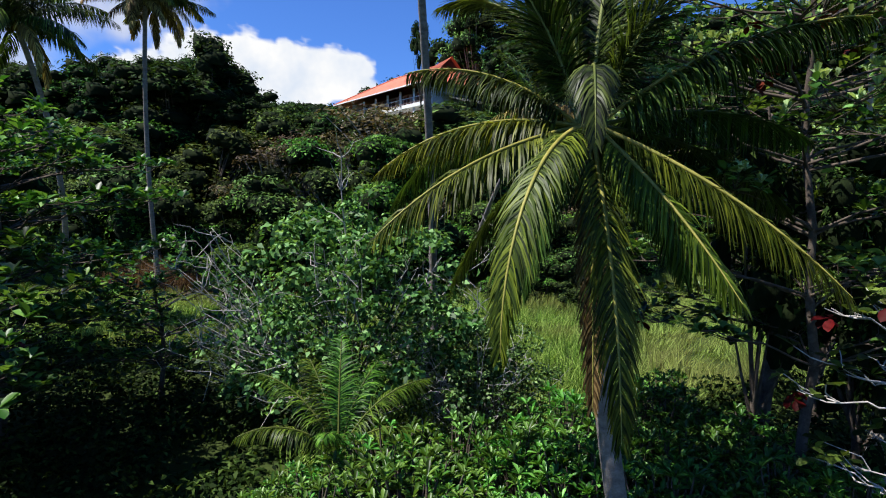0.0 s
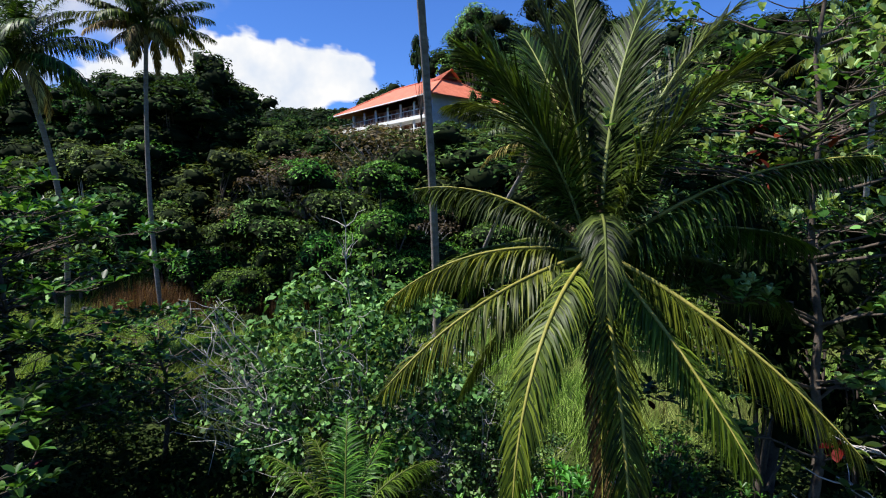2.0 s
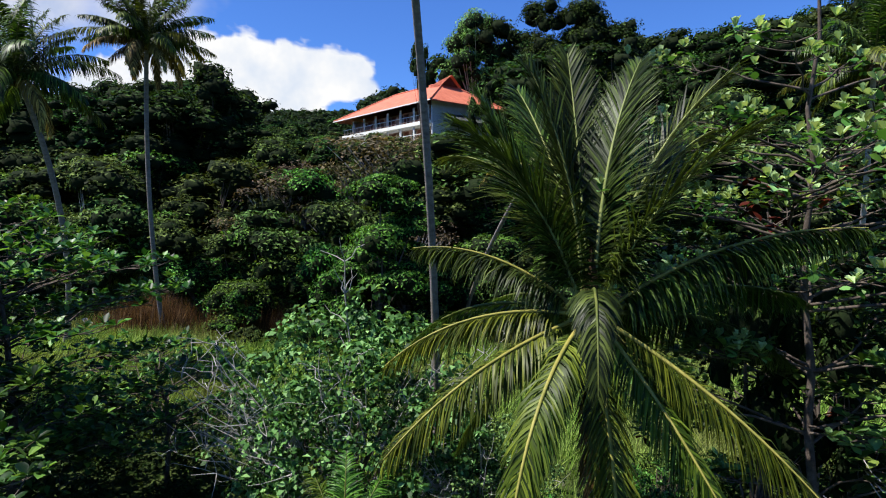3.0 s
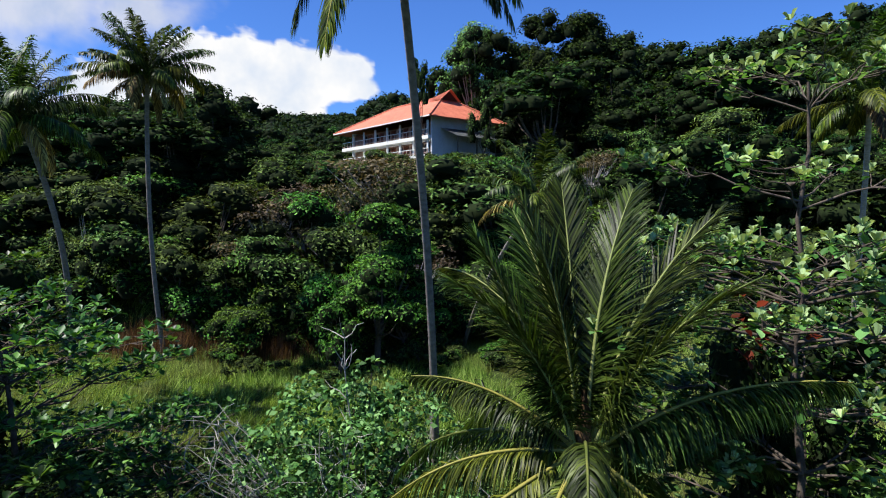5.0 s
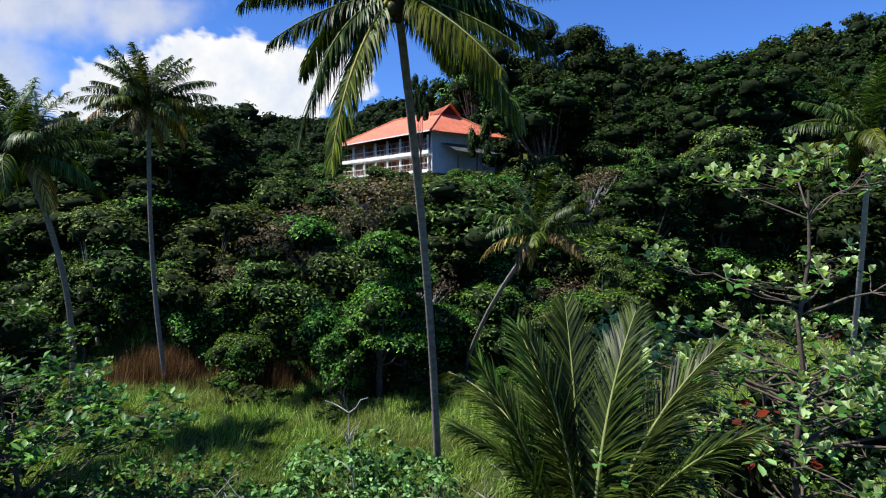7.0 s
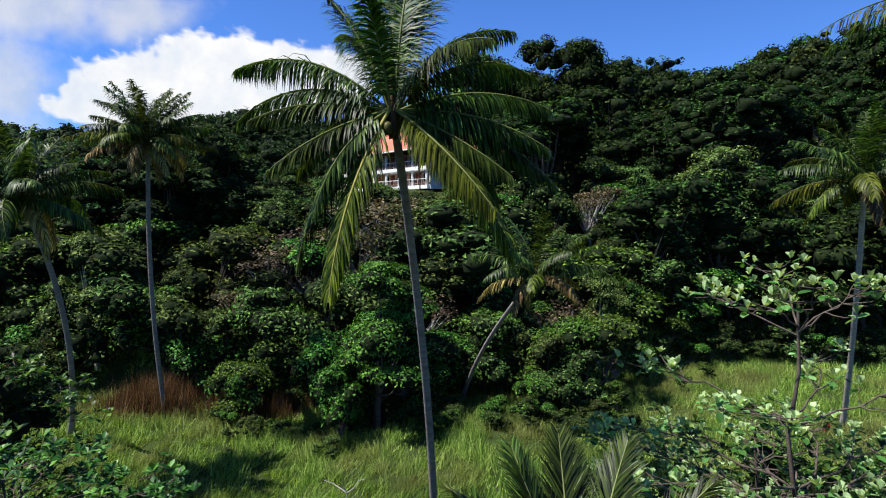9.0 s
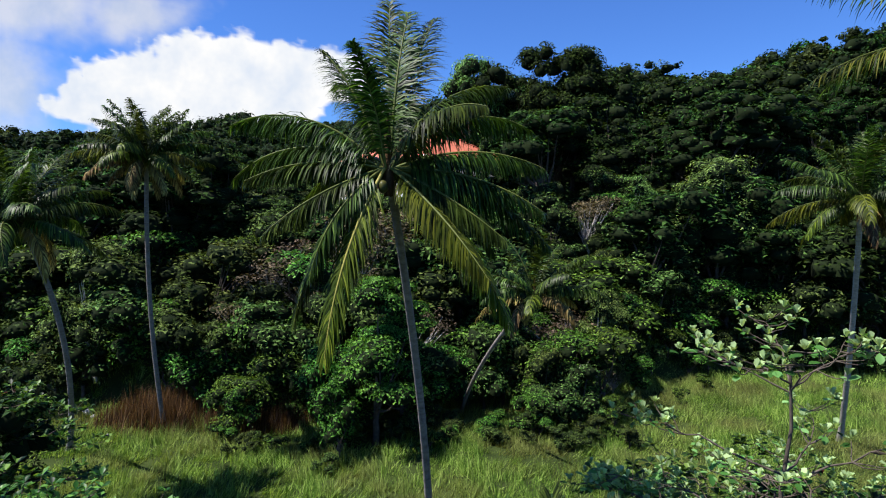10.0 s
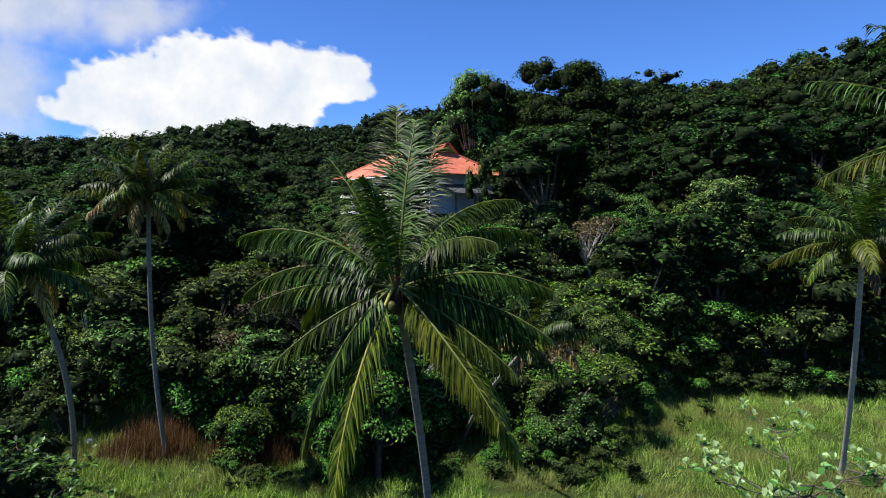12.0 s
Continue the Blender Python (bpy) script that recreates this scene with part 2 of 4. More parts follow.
def clumps(centres, radii, per, size, rng, flat=0.75, **kw):
    """Leaves in rounded clumps, thicker at the outside and the top."""
    c, r = np.repeat(centres, per, 0), np.repeat(radii, per)[:, None]
    d = unit(rng.normal(0, 1, (len(c), 3)))
    d[:, 2] = np.where(d[:, 2] < -0.35, -d[:, 2], d[:, 2])
    p = c + d * r * rng.uniform(0.74, 1.05, (len(c), 1)) * np.array([1, 1, flat])
    return leaves(p, d, size, rng, **kw)


def pads(centres, radii, per, size, rng, flat=0.42, hang=0.3, **kw):
    """Leaves in shallow domes, like the shelves of a broad crown, with open shade under each."""
    c, r = np.repeat(centres, per, 0), np.repeat(radii, per)
    a, q = rng.uniform(0, 2 * np.pi, len(c)), np.sqrt(rng.uniform(0, 1, len(c)))
    rim = np.repeat(1 + 0.28 * np.sin(3 * rng.uniform(0, 6.3, len(centres))), per)
    x, y = np.cos(a) * q * rim, np.sin(a) * q * (2 - rim)
    h = flat * np.sqrt(1 - 0.97 * q * q) - hang * rng.uniform(0, 1, len(c)) ** 2 * (0.2 + q)
    p = c + np.stack([x, y, h], 1) * r[:, None]
    return leaves(p, np.stack([x, y, h + 0.25], 1), size, rng, **kw)


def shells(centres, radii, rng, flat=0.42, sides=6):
    """The twiggy inside of each leaf shelf, dark as gap shade: a lumpy dome closed at its rim."""
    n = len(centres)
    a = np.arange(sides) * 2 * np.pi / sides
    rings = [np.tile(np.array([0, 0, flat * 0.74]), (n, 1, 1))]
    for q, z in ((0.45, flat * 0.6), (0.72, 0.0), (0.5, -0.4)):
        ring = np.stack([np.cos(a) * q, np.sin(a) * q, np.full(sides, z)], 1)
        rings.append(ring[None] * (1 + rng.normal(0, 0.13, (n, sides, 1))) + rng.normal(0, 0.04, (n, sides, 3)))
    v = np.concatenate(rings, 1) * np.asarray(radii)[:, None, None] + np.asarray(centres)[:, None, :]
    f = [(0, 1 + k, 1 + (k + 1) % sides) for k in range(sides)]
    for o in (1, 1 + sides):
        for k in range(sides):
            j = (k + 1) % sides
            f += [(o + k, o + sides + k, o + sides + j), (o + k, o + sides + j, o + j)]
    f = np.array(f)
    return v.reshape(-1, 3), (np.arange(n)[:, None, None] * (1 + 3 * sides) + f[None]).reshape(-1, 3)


def join(chunks):
    vs, fs, n = [], [], 0
    for v, f in chunks:
        vs.append(v)
        fs.append(f + n)
        n += len(v)
    return np.concatenate(vs), np.concatenate(fs)


# ---- ground: a flat meadow behind the shore, then a wooded hill ----
RIDGE = [(-2.5, 0.11, 430), (-0.76, 0.118, 420), (-0.58, 0.108, 430), (-0.29, 0.146, 480), (-0.1, 0.148, 420), (0.1, 0.165, 300), (0.3, 0.195, 200), (0.42, 0.205, 180), (0.52, 0.232, 165), (0.75, 0.288, 140), (2.5, 0.33, 150)]


def ground_height(x, y):
    """The height of the ground in metres; works on arrays."""
    x, y = np.asarray(x, float), np.asarray(y, float)
    u = x / np.maximum(y, 30.0)
    slope = np.interp(u, [r[0] for r in RIDGE], [r[1] for r in RIDGE])
    crest = np.interp(u, [r[0] for r in RIDGE], [r[2] for r in RIDGE])
    foot = np.interp(u, [-0.8, -0.45, -0.1, 0.25, 0.55, 0.9], [55, 53, 52, 60, 66, 60])
    top = 14.0 + slope * crest
    d = y - foot
    low = np.where(d < 0, 0.0, 13.5 * (1 - np.exp(-np.maximum(d, 0) / 12.0)))
    mid = low + np.clip((y - 68) / (crest - 68), 0, None) * (top - 13.5)
    back = top - (y - crest) * 0.25
    z = np.where(y < crest, mid, np.maximum(back, -20))
    z = z + 0.25 * np.sin(x * 0.21 + 1.3) * np.sin(y * 0.17) * np.clip((y - 5) / 20, 0, 1)
    hx, hy = x + 4.5, y - 101.0                       # the level yard of the house
    yard = np.clip(1.6 - np.sqrt(hx * hx + hy * hy) / 15.0, 0, 1)
    return z * (1 - yard) + 20.6 * yard


def axis(near, far, step, grow):
    out, v = [], 0.0
    while v < far:
        out.append(v)
        v += step if v < near else step * (1 + (v - near) * grow)
    return out + [far]


half = axis(90, 1800, 2.0, 0.08)
gx = np.array([-v for v in reversed(half[1:])] + half)
gy = np.array([-v for v in reversed(axis(20, 1500, 3.0, 0.2)[1:])] + axis(260, 2500, 2.0, 0.08))
GX, GY = np.meshgrid(gx, gy)
gv = np.stack([GX, GY, ground_height(GX, GY)], 2).reshape(-1, 3)
cols = len(gx)
idx = (np.arange(len(gy) - 1)[:, None] * cols + np.arange(cols - 1)).ravel()
ground = new("ground", mesh_from("ground", gv, np.stack([idx, idx + 1, idx + cols + 1, idx + cols], 1), EARTH, True))
tagged(ground, "earth under a grassy meadow and wooded hill, darkened as gap shade", "ground", kind="structure")


# ---- coconut palms ----
def frond(palm, hub, az, e0, e1, length, mat, rng, pairs=62, droop=1.05, leaf=0.85, width=0.045, curl=0.0, start=0.12, bow=1.25, rib=None, sweep=0.0):
    """One palm leaf: a bowed rib and two combs of hanging leaflets."""
    rib = rib or (RIB_GREEN if mat is PALM else RIB)
    n = 16
    s = np.linspace(0, 1, n)
    el = np.radians(e0 + (e1 - e0) * s ** bow)
    a = np.radians(az + curl * s)
    step = np.stack([np.cos(el) * np.cos(a), np.cos(el) * np.sin(a), np.sin(el)], 1)
    pts = np.array(hub) + np.concatenate([[[0, 0, 0]], np.cumsum((step[1:] + step[:-1]) / 2, 0)]) * (length / (n - 1))
    q = np.linspace(start, 0.995, pairs)
    q = np.concatenate([q, q]) + rng.normal(0, 0.25 / pairs, pairs * 2)
    q = np.clip(q, 0, 1)
    side = np.repeat([1.0, -1.0], pairs)[:, None]
    P = np.stack([np.interp(q, s, pts[:, i]) for i in range(3)], 1)
    T = unit(np.stack([np.interp(q, s, step[:, i]) for i in range(3)], 1))
    A = np.interp(q, s, a)
    S = np.stack([-np.sin(A), np.cos(A), np.zeros_like(A)], 1)
    U = unit(np.cross(T, S))
    U *= np.where((U * np.array([0, 0, 1])).sum(1) < 0, -1, 1)[:, None] if e1 > -100 else 1
    L = (leaf * np.clip(np.sin(np.pi * (0.16 + 0.78 * q)), 0.15, 1) ** 0.7 * rng.uniform(0.82, 1.1, len(q)))[:, None]
    d = unit(side * S * rng.uniform(0.75, 1.0, (len(q), 1)) + T * (0.35 + 0.75 * q[:, None] + sweep * np.clip(q[:, None] * 1.6 - 0.25, 0, 1)) + U * rng.normal(0.18, 0.2, (len(q), 1)))
    g = droop * rng.uniform(0.55, 1.5, (len(q), 1)) * (1 - 0.7 * np.clip(T[:, 2:3], 0, 1) * np.clip(q[:, None] * 2.2, 0.35, 1.15))
    rows, w, c, last = [], unit(T - d * (T * d).sum(1, keepdims=True)), P, 0.0
    for k, wk in ((0.0, 0.55), (0.3, 1.0), (0.65, 0.8), (1.0, 0.08)):
        c = c + unit(d + np.array([0, 0, -1.0]) * g * 2.6 * (k + last) / 2) * L * (k - last)
        last = k
        rows += [c - w * width * wk * 0.5, c + w * width * wk * 0.5]
    v = np.stack(rows, 1).reshape(-1, 3)
    b = np.arange(len(q))[:, None] * 8
    f = np.concatenate([b + np.array([i, i + 1, i + 3, i + 2]) for i in (0, 2, 4)])
    comb = part_of("frond", mesh_from("frond", v, f, mat), palm)
    rv, rf = tubes([[(p, (0.012 + 0.0055 * length) * (1 - x) ** 0.8 + 0.005) for p, x in zip(pts + [0, 0, 0.015], s)]], 5)
    part_of("midrib", mesh_from("midrib", rv, rf, rib, True), comb, "yellow-green leaf rib")


def coconut_palm(base, hub, fronds, label, seed, bow=(0, 0, 0), r0=0.2, r1=0.11, nuts=6, small=1.0, pairs=62, width=0.045, group="coconut palms", droop=1.05, rib=RIB_GREEN, bark=TRUNK):
    rng = np.random.default_rng(seed)
    palm = tagged(new("coconut_palm"), label, "palm tree", group)
    palm.location = base
    b, h = np.zeros(3), np.array(hub, float) - np.array(base, float)
    n = 46
    path = bend(b - [0, 0, 0.3], h, bow, n, rng)
    rad = [(r0 * 1.5 - r0 * 0.5 * min(i / 4, 1)) * (1 - i / n) + r1 * i / n for i in range(n)]
    ring = []
    for i, (p, r) in enumerate(zip(path, rad)):
        ring += [(p, r * 1.025), (p + (path[min(i + 1, n - 1)] - path[max(i - 1, 0)]) * 0.35, r * 0.985)]
    v, f = tubes([ring[:-1]], 12)
    part_of("trunk", mesh_from("trunk", v, f, bark, True), palm, "grey ringed palm trunk")
    hv, hf = tubes([[(h + np.array([0, 0, z]) * small, r * small) for z, r in ((-0.6, r1 * 1.05), (-0.3, r1 * 1.25), (0.0, r1 * 1.2), (0.3, r1), (0.7, 0.06), (1.1, 0.015))]], 10)
    hv = hv + rng.normal(0, 0.015, hv.shape)
    part_of("crown_heart", mesh_from("crown_heart", hv, hf, HUSK), palm, "brown fibrous heart of the crown")
    for k in range(nuts):
        bm = bmesh.new()
        a = k * 2.4 + seed
        bmesh.ops.create_icosphere(bm, subdivisions=2, radius=0.13 * small, matrix=Matrix.Translation(Vector(h) + Vector((0.3 * math.cos(a), 0.3 * math.sin(a), -0.28 - 0.12 * (k % 3))) * small) @ Matrix.Diagonal((0.85, 0.85, 1.15, 1)))
        for fc in bm.faces:
            fc.smooth = True
        part("coconut", bm, NUT, palm, "green-yellow coconut")
    for fr in fronds:
        az, e0, e1, length, mat = fr[:5]
        more = fr[5] if len(fr) > 5 else {}
        out = np.array([math.cos(radians(az)), math.sin(radians(az)), 0]) * 0.12 * small
        frond(palm, h + out, az, e0, e1, length, mat, rng, **{"pairs": pairs, "width": width, "droop": droop, "rib": rib, "leaf": 0.215 * length + 0.05, **more})
    return palm


def crown_fronds(seed, n, length, lime=0.15, dry=0.1, wind=0.0):
    """Leaves all round: young ones upright, old ones hanging."""
    rng = np.random.default_rng(seed)
    out = []
    for k in range(n):
        f = k / n
        e0 = 86 - 105 * f + rng.normal(0, 6)
        e1 = 54 - 142 * f + rng.normal(0, 10)
        mat = PALM_DRY if f > 1 - dry else PALM_LIME if f > 1 - dry - lime else PALM
        out.append((k * 137.5 + rng.normal(0, 12), e0, e1, length * (0.72 + 0.35 * math.sin(math.pi * (0.2 + 0.65 * f))) * rng.uniform(0.92, 1.08), mat, {"curl": wind * rng.uniform(0.3, 1.0), "droop": rng.uniform(1.0, 1.8)}))
    return out


near_fronds = [
    # low and hanging
    (163, 42, -8, 3.2, PALM, {"rib": RIB, "droop": 1.5}), (185, 10, -42, 3.4, PALM_LIME), (207, -12, -43, 3.9, PALM_LIME), (152, -36, -66, 3.5, PALM), (238, -10, -90, 4.6, PALM_LIME, {"leaf": 0.75}),
    (258, 46, -85, 3.3, PALM, {"leaf": 0.6}), (273, -58, -86, 4.8, PALM_LIME, {"leaf": 0.85}), (262, -66, -88, 4.3, PALM_DRY, {"leaf": 0.6}), (298, -36, -52, 3.6, PALM_LIME), (321, -25, -48, 4.2, PALM_LIME), (-14, 39, -2, 4.1, PALM, {"rib": RIB, "droop": 1.6, "pairs": 150, "width": 0.04}), (19, 16, -20, 4.6, PALM),
    (27, 0, -34, 5.2, PALM), (150, 12, -55, 4.0, PALM), (120, 15, -55, 4.2, PALM), (60, 10, -55, 4.3, PALM), (95, -5, -70, 4.0, PALM), (40, -20, -68, 4.2, PALM), (225, -40, -80, 3.0, PALM), (340, -45, -75, 3.0, PALM_DRY, {"leaf": 0.5}),
    # upright
    (95, 81, 66, 4.7, PALM), (149, 88, 62, 4.3, PALM), (48, 88, 46, 4.8, PALM), (9, 78, 38, 4.7, PALM), (161, 69, 58, 4.0, PALM), (129, 70, 0, 4.8, PALM), (60, 62, 15, 4.4, PALM),
    (200, 72, 30, 3.8, PALM), (335, 70, 30, 3.8, PALM), (80, 68, 30, 4.6, PALM), (115, 76, 45, 4.6, PALM), (30, 70, 20, 4.4, PALM),
]
UPRIGHT = {"rib": RIB_PALE, "sweep": 1.0, "pairs": 190, "width": 0.032, "droop": 0.5, "leaf": 1.12}
near_fronds = [f if f[1] < 60 else (*f, UPRIGHT) for f in near_fronds]
coconut_palm((3.35, 9.5, 0), (2.3, 9.4, 8.35), near_fronds, "coconut palm with yellowing lower fronds above shore shrubs", 1, (-0.2, 0, 0), 0.19, 0.15, 5, pairs=180, width=0.029, rib=None)

mid_fronds = [
    (92, 72, 62, 4.6, PALM), (57, 74, 52, 4.2, PALM), (143, 69, 40, 3.6, PALM), (15, 68, -7, 3.6, PALM), (167, 46, -20, 4.1, PALM), (190, 12, -27, 3.0, PALM), (207, -17, -42, 3.0, PALM),
    (238, -48, -80, 4.4, PALM_LIME, {"rib": RIB}), (207, -42, -78, 3.9, PALM), (338, -34, -74, 4.2, PALM), (309, -28, -45, 3.8, PALM_LIME), (327, -22, -38, 3.2, PALM), (353, 20, -28, 3.4, PALM), (341, -1, -36, 3.5, PALM), (23, 50, -28, 4.0, PALM), (110, 25, -50, 3.8, PALM),
    (70, 15, -50, 3.8, PALM), (140, 10, -60, 3.7, PALM), (250, 74, 40, 2.8, PALM), (222, -30, -75, 3.0, PALM), (35, -8, -70, 3.7, PALM), (120, 60, 15, 3.9, PALM), (75, 80, 55, 4.2, PALM), (320, 55, -20, 3.0, PALM),
    (178, 30, -45, 3.6, PALM), (0, 5, -60, 3.4, PALM), (195, -35, -80, 2.8, PALM), (320, -30, -64, 4.4, PALM_LIME), (345, -8, -50, 3.9, PALM),
]
coconut_palm((-0.35, 21.3, 0), (-1.06, 12.9, 19.3), mid_fronds, "tall slender coconut palm with a grey trunk", 2, (0.26, 1.9, 0), 0.155, 0.095, 2, pairs=150, width=0.04, droop=1.45)
coconut_palm((-23.6, 49.0, 0), (-21.2, 42.9, 22.3), crown_fronds(3, 42, 4.5, 0.2, 0.26, 30), "very tall coconut palm with straight thin trunk", 3, (-0.5, 0, 0), 0.2, 0.15, pairs=70, width=0.08)
coconut_palm((-28.9, 44.4, 0), (-24.5, 34.3, 18.0), crown_fronds(4, 34, 5.0, 0.1, 0.1, 40), "windblown coconut palm with leaning trunk", 4, (1.2, 0, 0.4), 0.2, 0.15, pairs=70, width=0.08)
coconut_palm((1.7, 52.4, 0.0), (5.75, 35.2, 13.2), crown_fronds(5, 22, 4.0, 0.1, 0.3), "coconut palm leaning far over the shrubs", 5, (-0.6, 0, 0.3), 0.17, 0.13, pairs=56, width=0.085)
coconut_palm((31.0, 44.5, 0), (25.2, 35.0, 18.8), crown_fronds(6, 30, 4.8, 0.3, 0.1, 20), "coconut palm at the meadow edge, pale trunk", 6, (0.2, 0, 0.3), 0.2, 0.15, pairs=70, width=0.08, bark=TRUNK_PALE)
coconut_palm((9.9, 13.4, 0), (13.8, 14.5, 22.5), crown_fronds(7, 22, 4.0), "coconut palm with a thick pale trunk", 7, (0, 0, 0), 0.24, 0.16, pairs=44, bark=TRUNK_PALE)
young = [(95, 78, 45, 2.9, PALM_YOUNG), (160, 66, 5, 2.9, PALM_YOUNG), (20, 64, 0, 2.9, PALM_YOUNG), (60, 70, 20, 2.8, PALM_YOUNG), (200, 52, -25, 2.5, PALM_YOUNG), (345, 50, -20, 2.4, PALM_YOUNG), (270, 60, 0, 2.0, PALM_YOUNG), (130, 74, 30, 2.8, PALM_YOUNG)]
coconut_palm((-2.5, 13.4, 0), (-2.45, 13.4, 1.35), young, "young coconut palm among shore shrubs", 8, (0, 0, 0), 0.07, 0.06, 0, 0.5, 95, 0.03, "young palms")
coconut_palm((-1.95, 11.2, 0), (-1.9, 11.2, 0.7), [(100, 70, 20, 1.7, PALM_YOUNG), (190, 60, 0, 1.6, PALM_YOUNG), (20, 60, 0, 1.6, PALM_YOUNG), (300, 60, 5, 1.5, PALM_YOUNG)], "palm seedling among shore shrubs", 9, (0, 0, 0), 0.05, 0.04, 0, 0.4, 40, 0.03, "young palms")


# ---- broadleaf trees of the hill ----
def crown_lobes(rng, radius, height, n, round_top=0.9):
    """Centres and radii of the leaf shelves that fill an uneven crown, its base at z = 0."""
    m = max(4, n // 8)
    lobes = rng.uniform(-1, 1, (m, 3)) * [radius * 0.62, radius * 0.62, height * 0.26] + [0, 0, height * 0.56]
    lobes[:, 2] -= 0.35 * height * np.clip(np.hypot(lobes[:, 0], lobes[:, 1]) / radius, 0, 1) ** 2 * round_top
    lr = rng.uniform(0.30, 0.50, m)
    k = rng.integers(0, m, n)
    d = unit(rng.normal(0, 1, (n, 3)))
    d[:, 2] = np.abs(d[:, 2]) * 1.15 - 0.3
    c = lobes[k] + d * (lr[k][:, None] * [radius, radius, height * 0.6]) * rng.uniform(0.7, 1.05, (n, 1))
    c[:, 2] = np.maximum(c[:, 2], height * 0.05)
    c[:, 2] = np.minimum(c[:, 2] * height * 0.95 / np.percentile(c[:, 2], 94), height * 0.97)
    return c, rng.uniform(0.15, 0.30, n) * radius


def broadleaf(name, mat, seed, radius, height, clear, n, per, size, label, group, bark=BARK, tri=True, puff=1.3, flat=0.75, limbs=10, round_top=0.9, hang=0.6):
    """A tree: forked trunk, limbs and a crown of leaf shelves with gaps. clear: height of the bare trunk."""
    rng = np.random.default_rng(seed)
    tree = tagged(new(name), label, "bush" if name.endswith("bush") else "tree", group)
    c, r = crown_lobes(rng, radius, height - clear, n, round_top)
    c[:, 2] += clear
    paths = []
    fork = np.array([rng.normal(0, 0.15), rng.normal(0, 0.15), clear + (height - clear) * 0.25])
    paths.append(limb(bend((0, 0, -0.5), fork, (0.1, 0.1, 0), 6, rng, 0.05), height * 0.022 + 0.03, height * 0.014 + 0.02))
    for k in rng.choice(n, min(limbs, n), replace=False):
        paths.append(limb(bend(fork * rng.uniform(0.6, 1.0), c[k], (0, 0, -0.05 * height), 6, rng, 0.06), height * 0.010 + 0.015, 0.012))
    v, f = tubes(paths, 6)
    part_of("trunk", mesh_from("trunk", v, f, bark, True), tree)
    v, f = pads(c, r * puff, per, size, rng, flat, hang, up=0.25, spread=0.38, wide=0.62, tri=tri)
    part_of("crown", mesh_from("crown", v, f, mat), tree)
    # dark domes fill the crown so that its gaps read as shade
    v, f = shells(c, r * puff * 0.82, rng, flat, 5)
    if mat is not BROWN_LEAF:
        part_of("inner_foliage", mesh_from("inner_foliage", v, f, INNER_SHADE), tree, "dense inner twigs and leaves, gap shade in their colour")
    return tree


KINDS = []
for i in range(4):
    KINDS.append(broadleaf("forest_tree", WOOD_LEAF, 20 + i, 3.8 + 0.4 * i, 10.0 + i, 0.6, 42, 68, 0.325, "dense dark green tree on the wooded hill", "trees on the hill"))
for i in range(2):
    KINDS.append(broadleaf("olive_bush", DULL_LEAF, 30 + i, 3.0, 5.0, 0.2, 34, 72, 0.215, "dull olive-green bush on the hillside", "bushes on the hill"))
for i in range(2):
    KINDS.append(broadleaf("green_bush", BRIGHT_LEAF, 40 + i, 3.2, 5.2, 0.2, 34, 76, 0.215, "bright green leafy bush at the hill foot", "bushes on the hill"))
KINDS.append(broadleaf("withered_bush", BROWN_LEAF, 50, 2.6, 4.2, 0.3, 38, 46, 0.17, "half-withered brownish bush on the hillside", "bushes on the hill", bark=PALE_TWIG, limbs=30))
KINDS.append(broadleaf("pale_tree", PALE_LEAF, 55, 7.0, 18.0, 2.0, 70, 170, 0.34, "wide tree with lighter yellow-green leaves", "trees on the hill", bark=PALE_TWIG, limbs=22, round_top=0.5, puff=1.15))
KINDS.append(broadleaf("great_tree", WOOD_LEAF, 58, 8.0, 23.0, 2.0, 110, 230, 0.42, "massive dark old tree standing above the woods", "trees on the hill", limbs=26, round_top=0.6, puff=1.25))
KINDS.append(broadleaf("shelf_tree", BRIGHT_LEAF, 60, 5.0, 13.0, 0.4, 46, 210, 0.24, "bright green tree with leaves in level shelves", "trees on the hill", puff=1.35, flat=0.42, round_top=0.5, hang=0.35))
FOREST, OLIVE, GREEN, WITHERED, PALE, GREAT, SHELF = KINDS[:4], KINDS[4:6], KINDS[6:8], KINDS[8], KINDS[9], KINDS[10], KINDS[11]
used = set()


def plant(kind, x, y, height=None, wide=1.0, z=None, rng=random):
    """Sets a tree on the ground; the first of a kind is moved, the others are copies."""
    tall = {k: h for k, h in zip(KINDS, (10, 11, 12, 13, 5, 5, 5.2, 5.2, 4.2, 18.0, 23.0, 13.0))}[kind]
    s = 1.0 if height is None else height / tall
    m = Matrix.Translation((x, y, float(ground_height(x, y)) if z is None else z)) @ Matrix.Rotation(rng.uniform(0, 6.28), 4, "Z") @ Matrix.Diagonal((s * wide, s * wide, s, 1))
    if kind in used:
        return copy_thing(kind, m @ Matrix.Diagonal([1 / v for v in kind.scale] + [1]))
    used.add(kind)
    kind.matrix_basis = m
    return kind


def sight_limit(u, y):
    """Highest treetop at y that leaves the house and the skyline in view."""
    if -0.21 < u < 0.095 and y < 104:
        return 7.0 + 0.165 * y
    if -0.345 < u <= -0.21:
        return 7.0 + 0.18 * y
    sky_line = 20.0 + float(np.interp(u, [-0.76, -0.58, -0.34, 0.1, 0.3, 0.52, 0.75], [0.12, 0.115, 0.15, 0.18, 0.21, 0.27, 0.32])) * y
    return min(float(np.interp(u, [-0.66, -0.58], [15.0, 17.8])) + 0.14 * y, 7.5 + 0.275 * y) if u <= -0.345 else sky_line


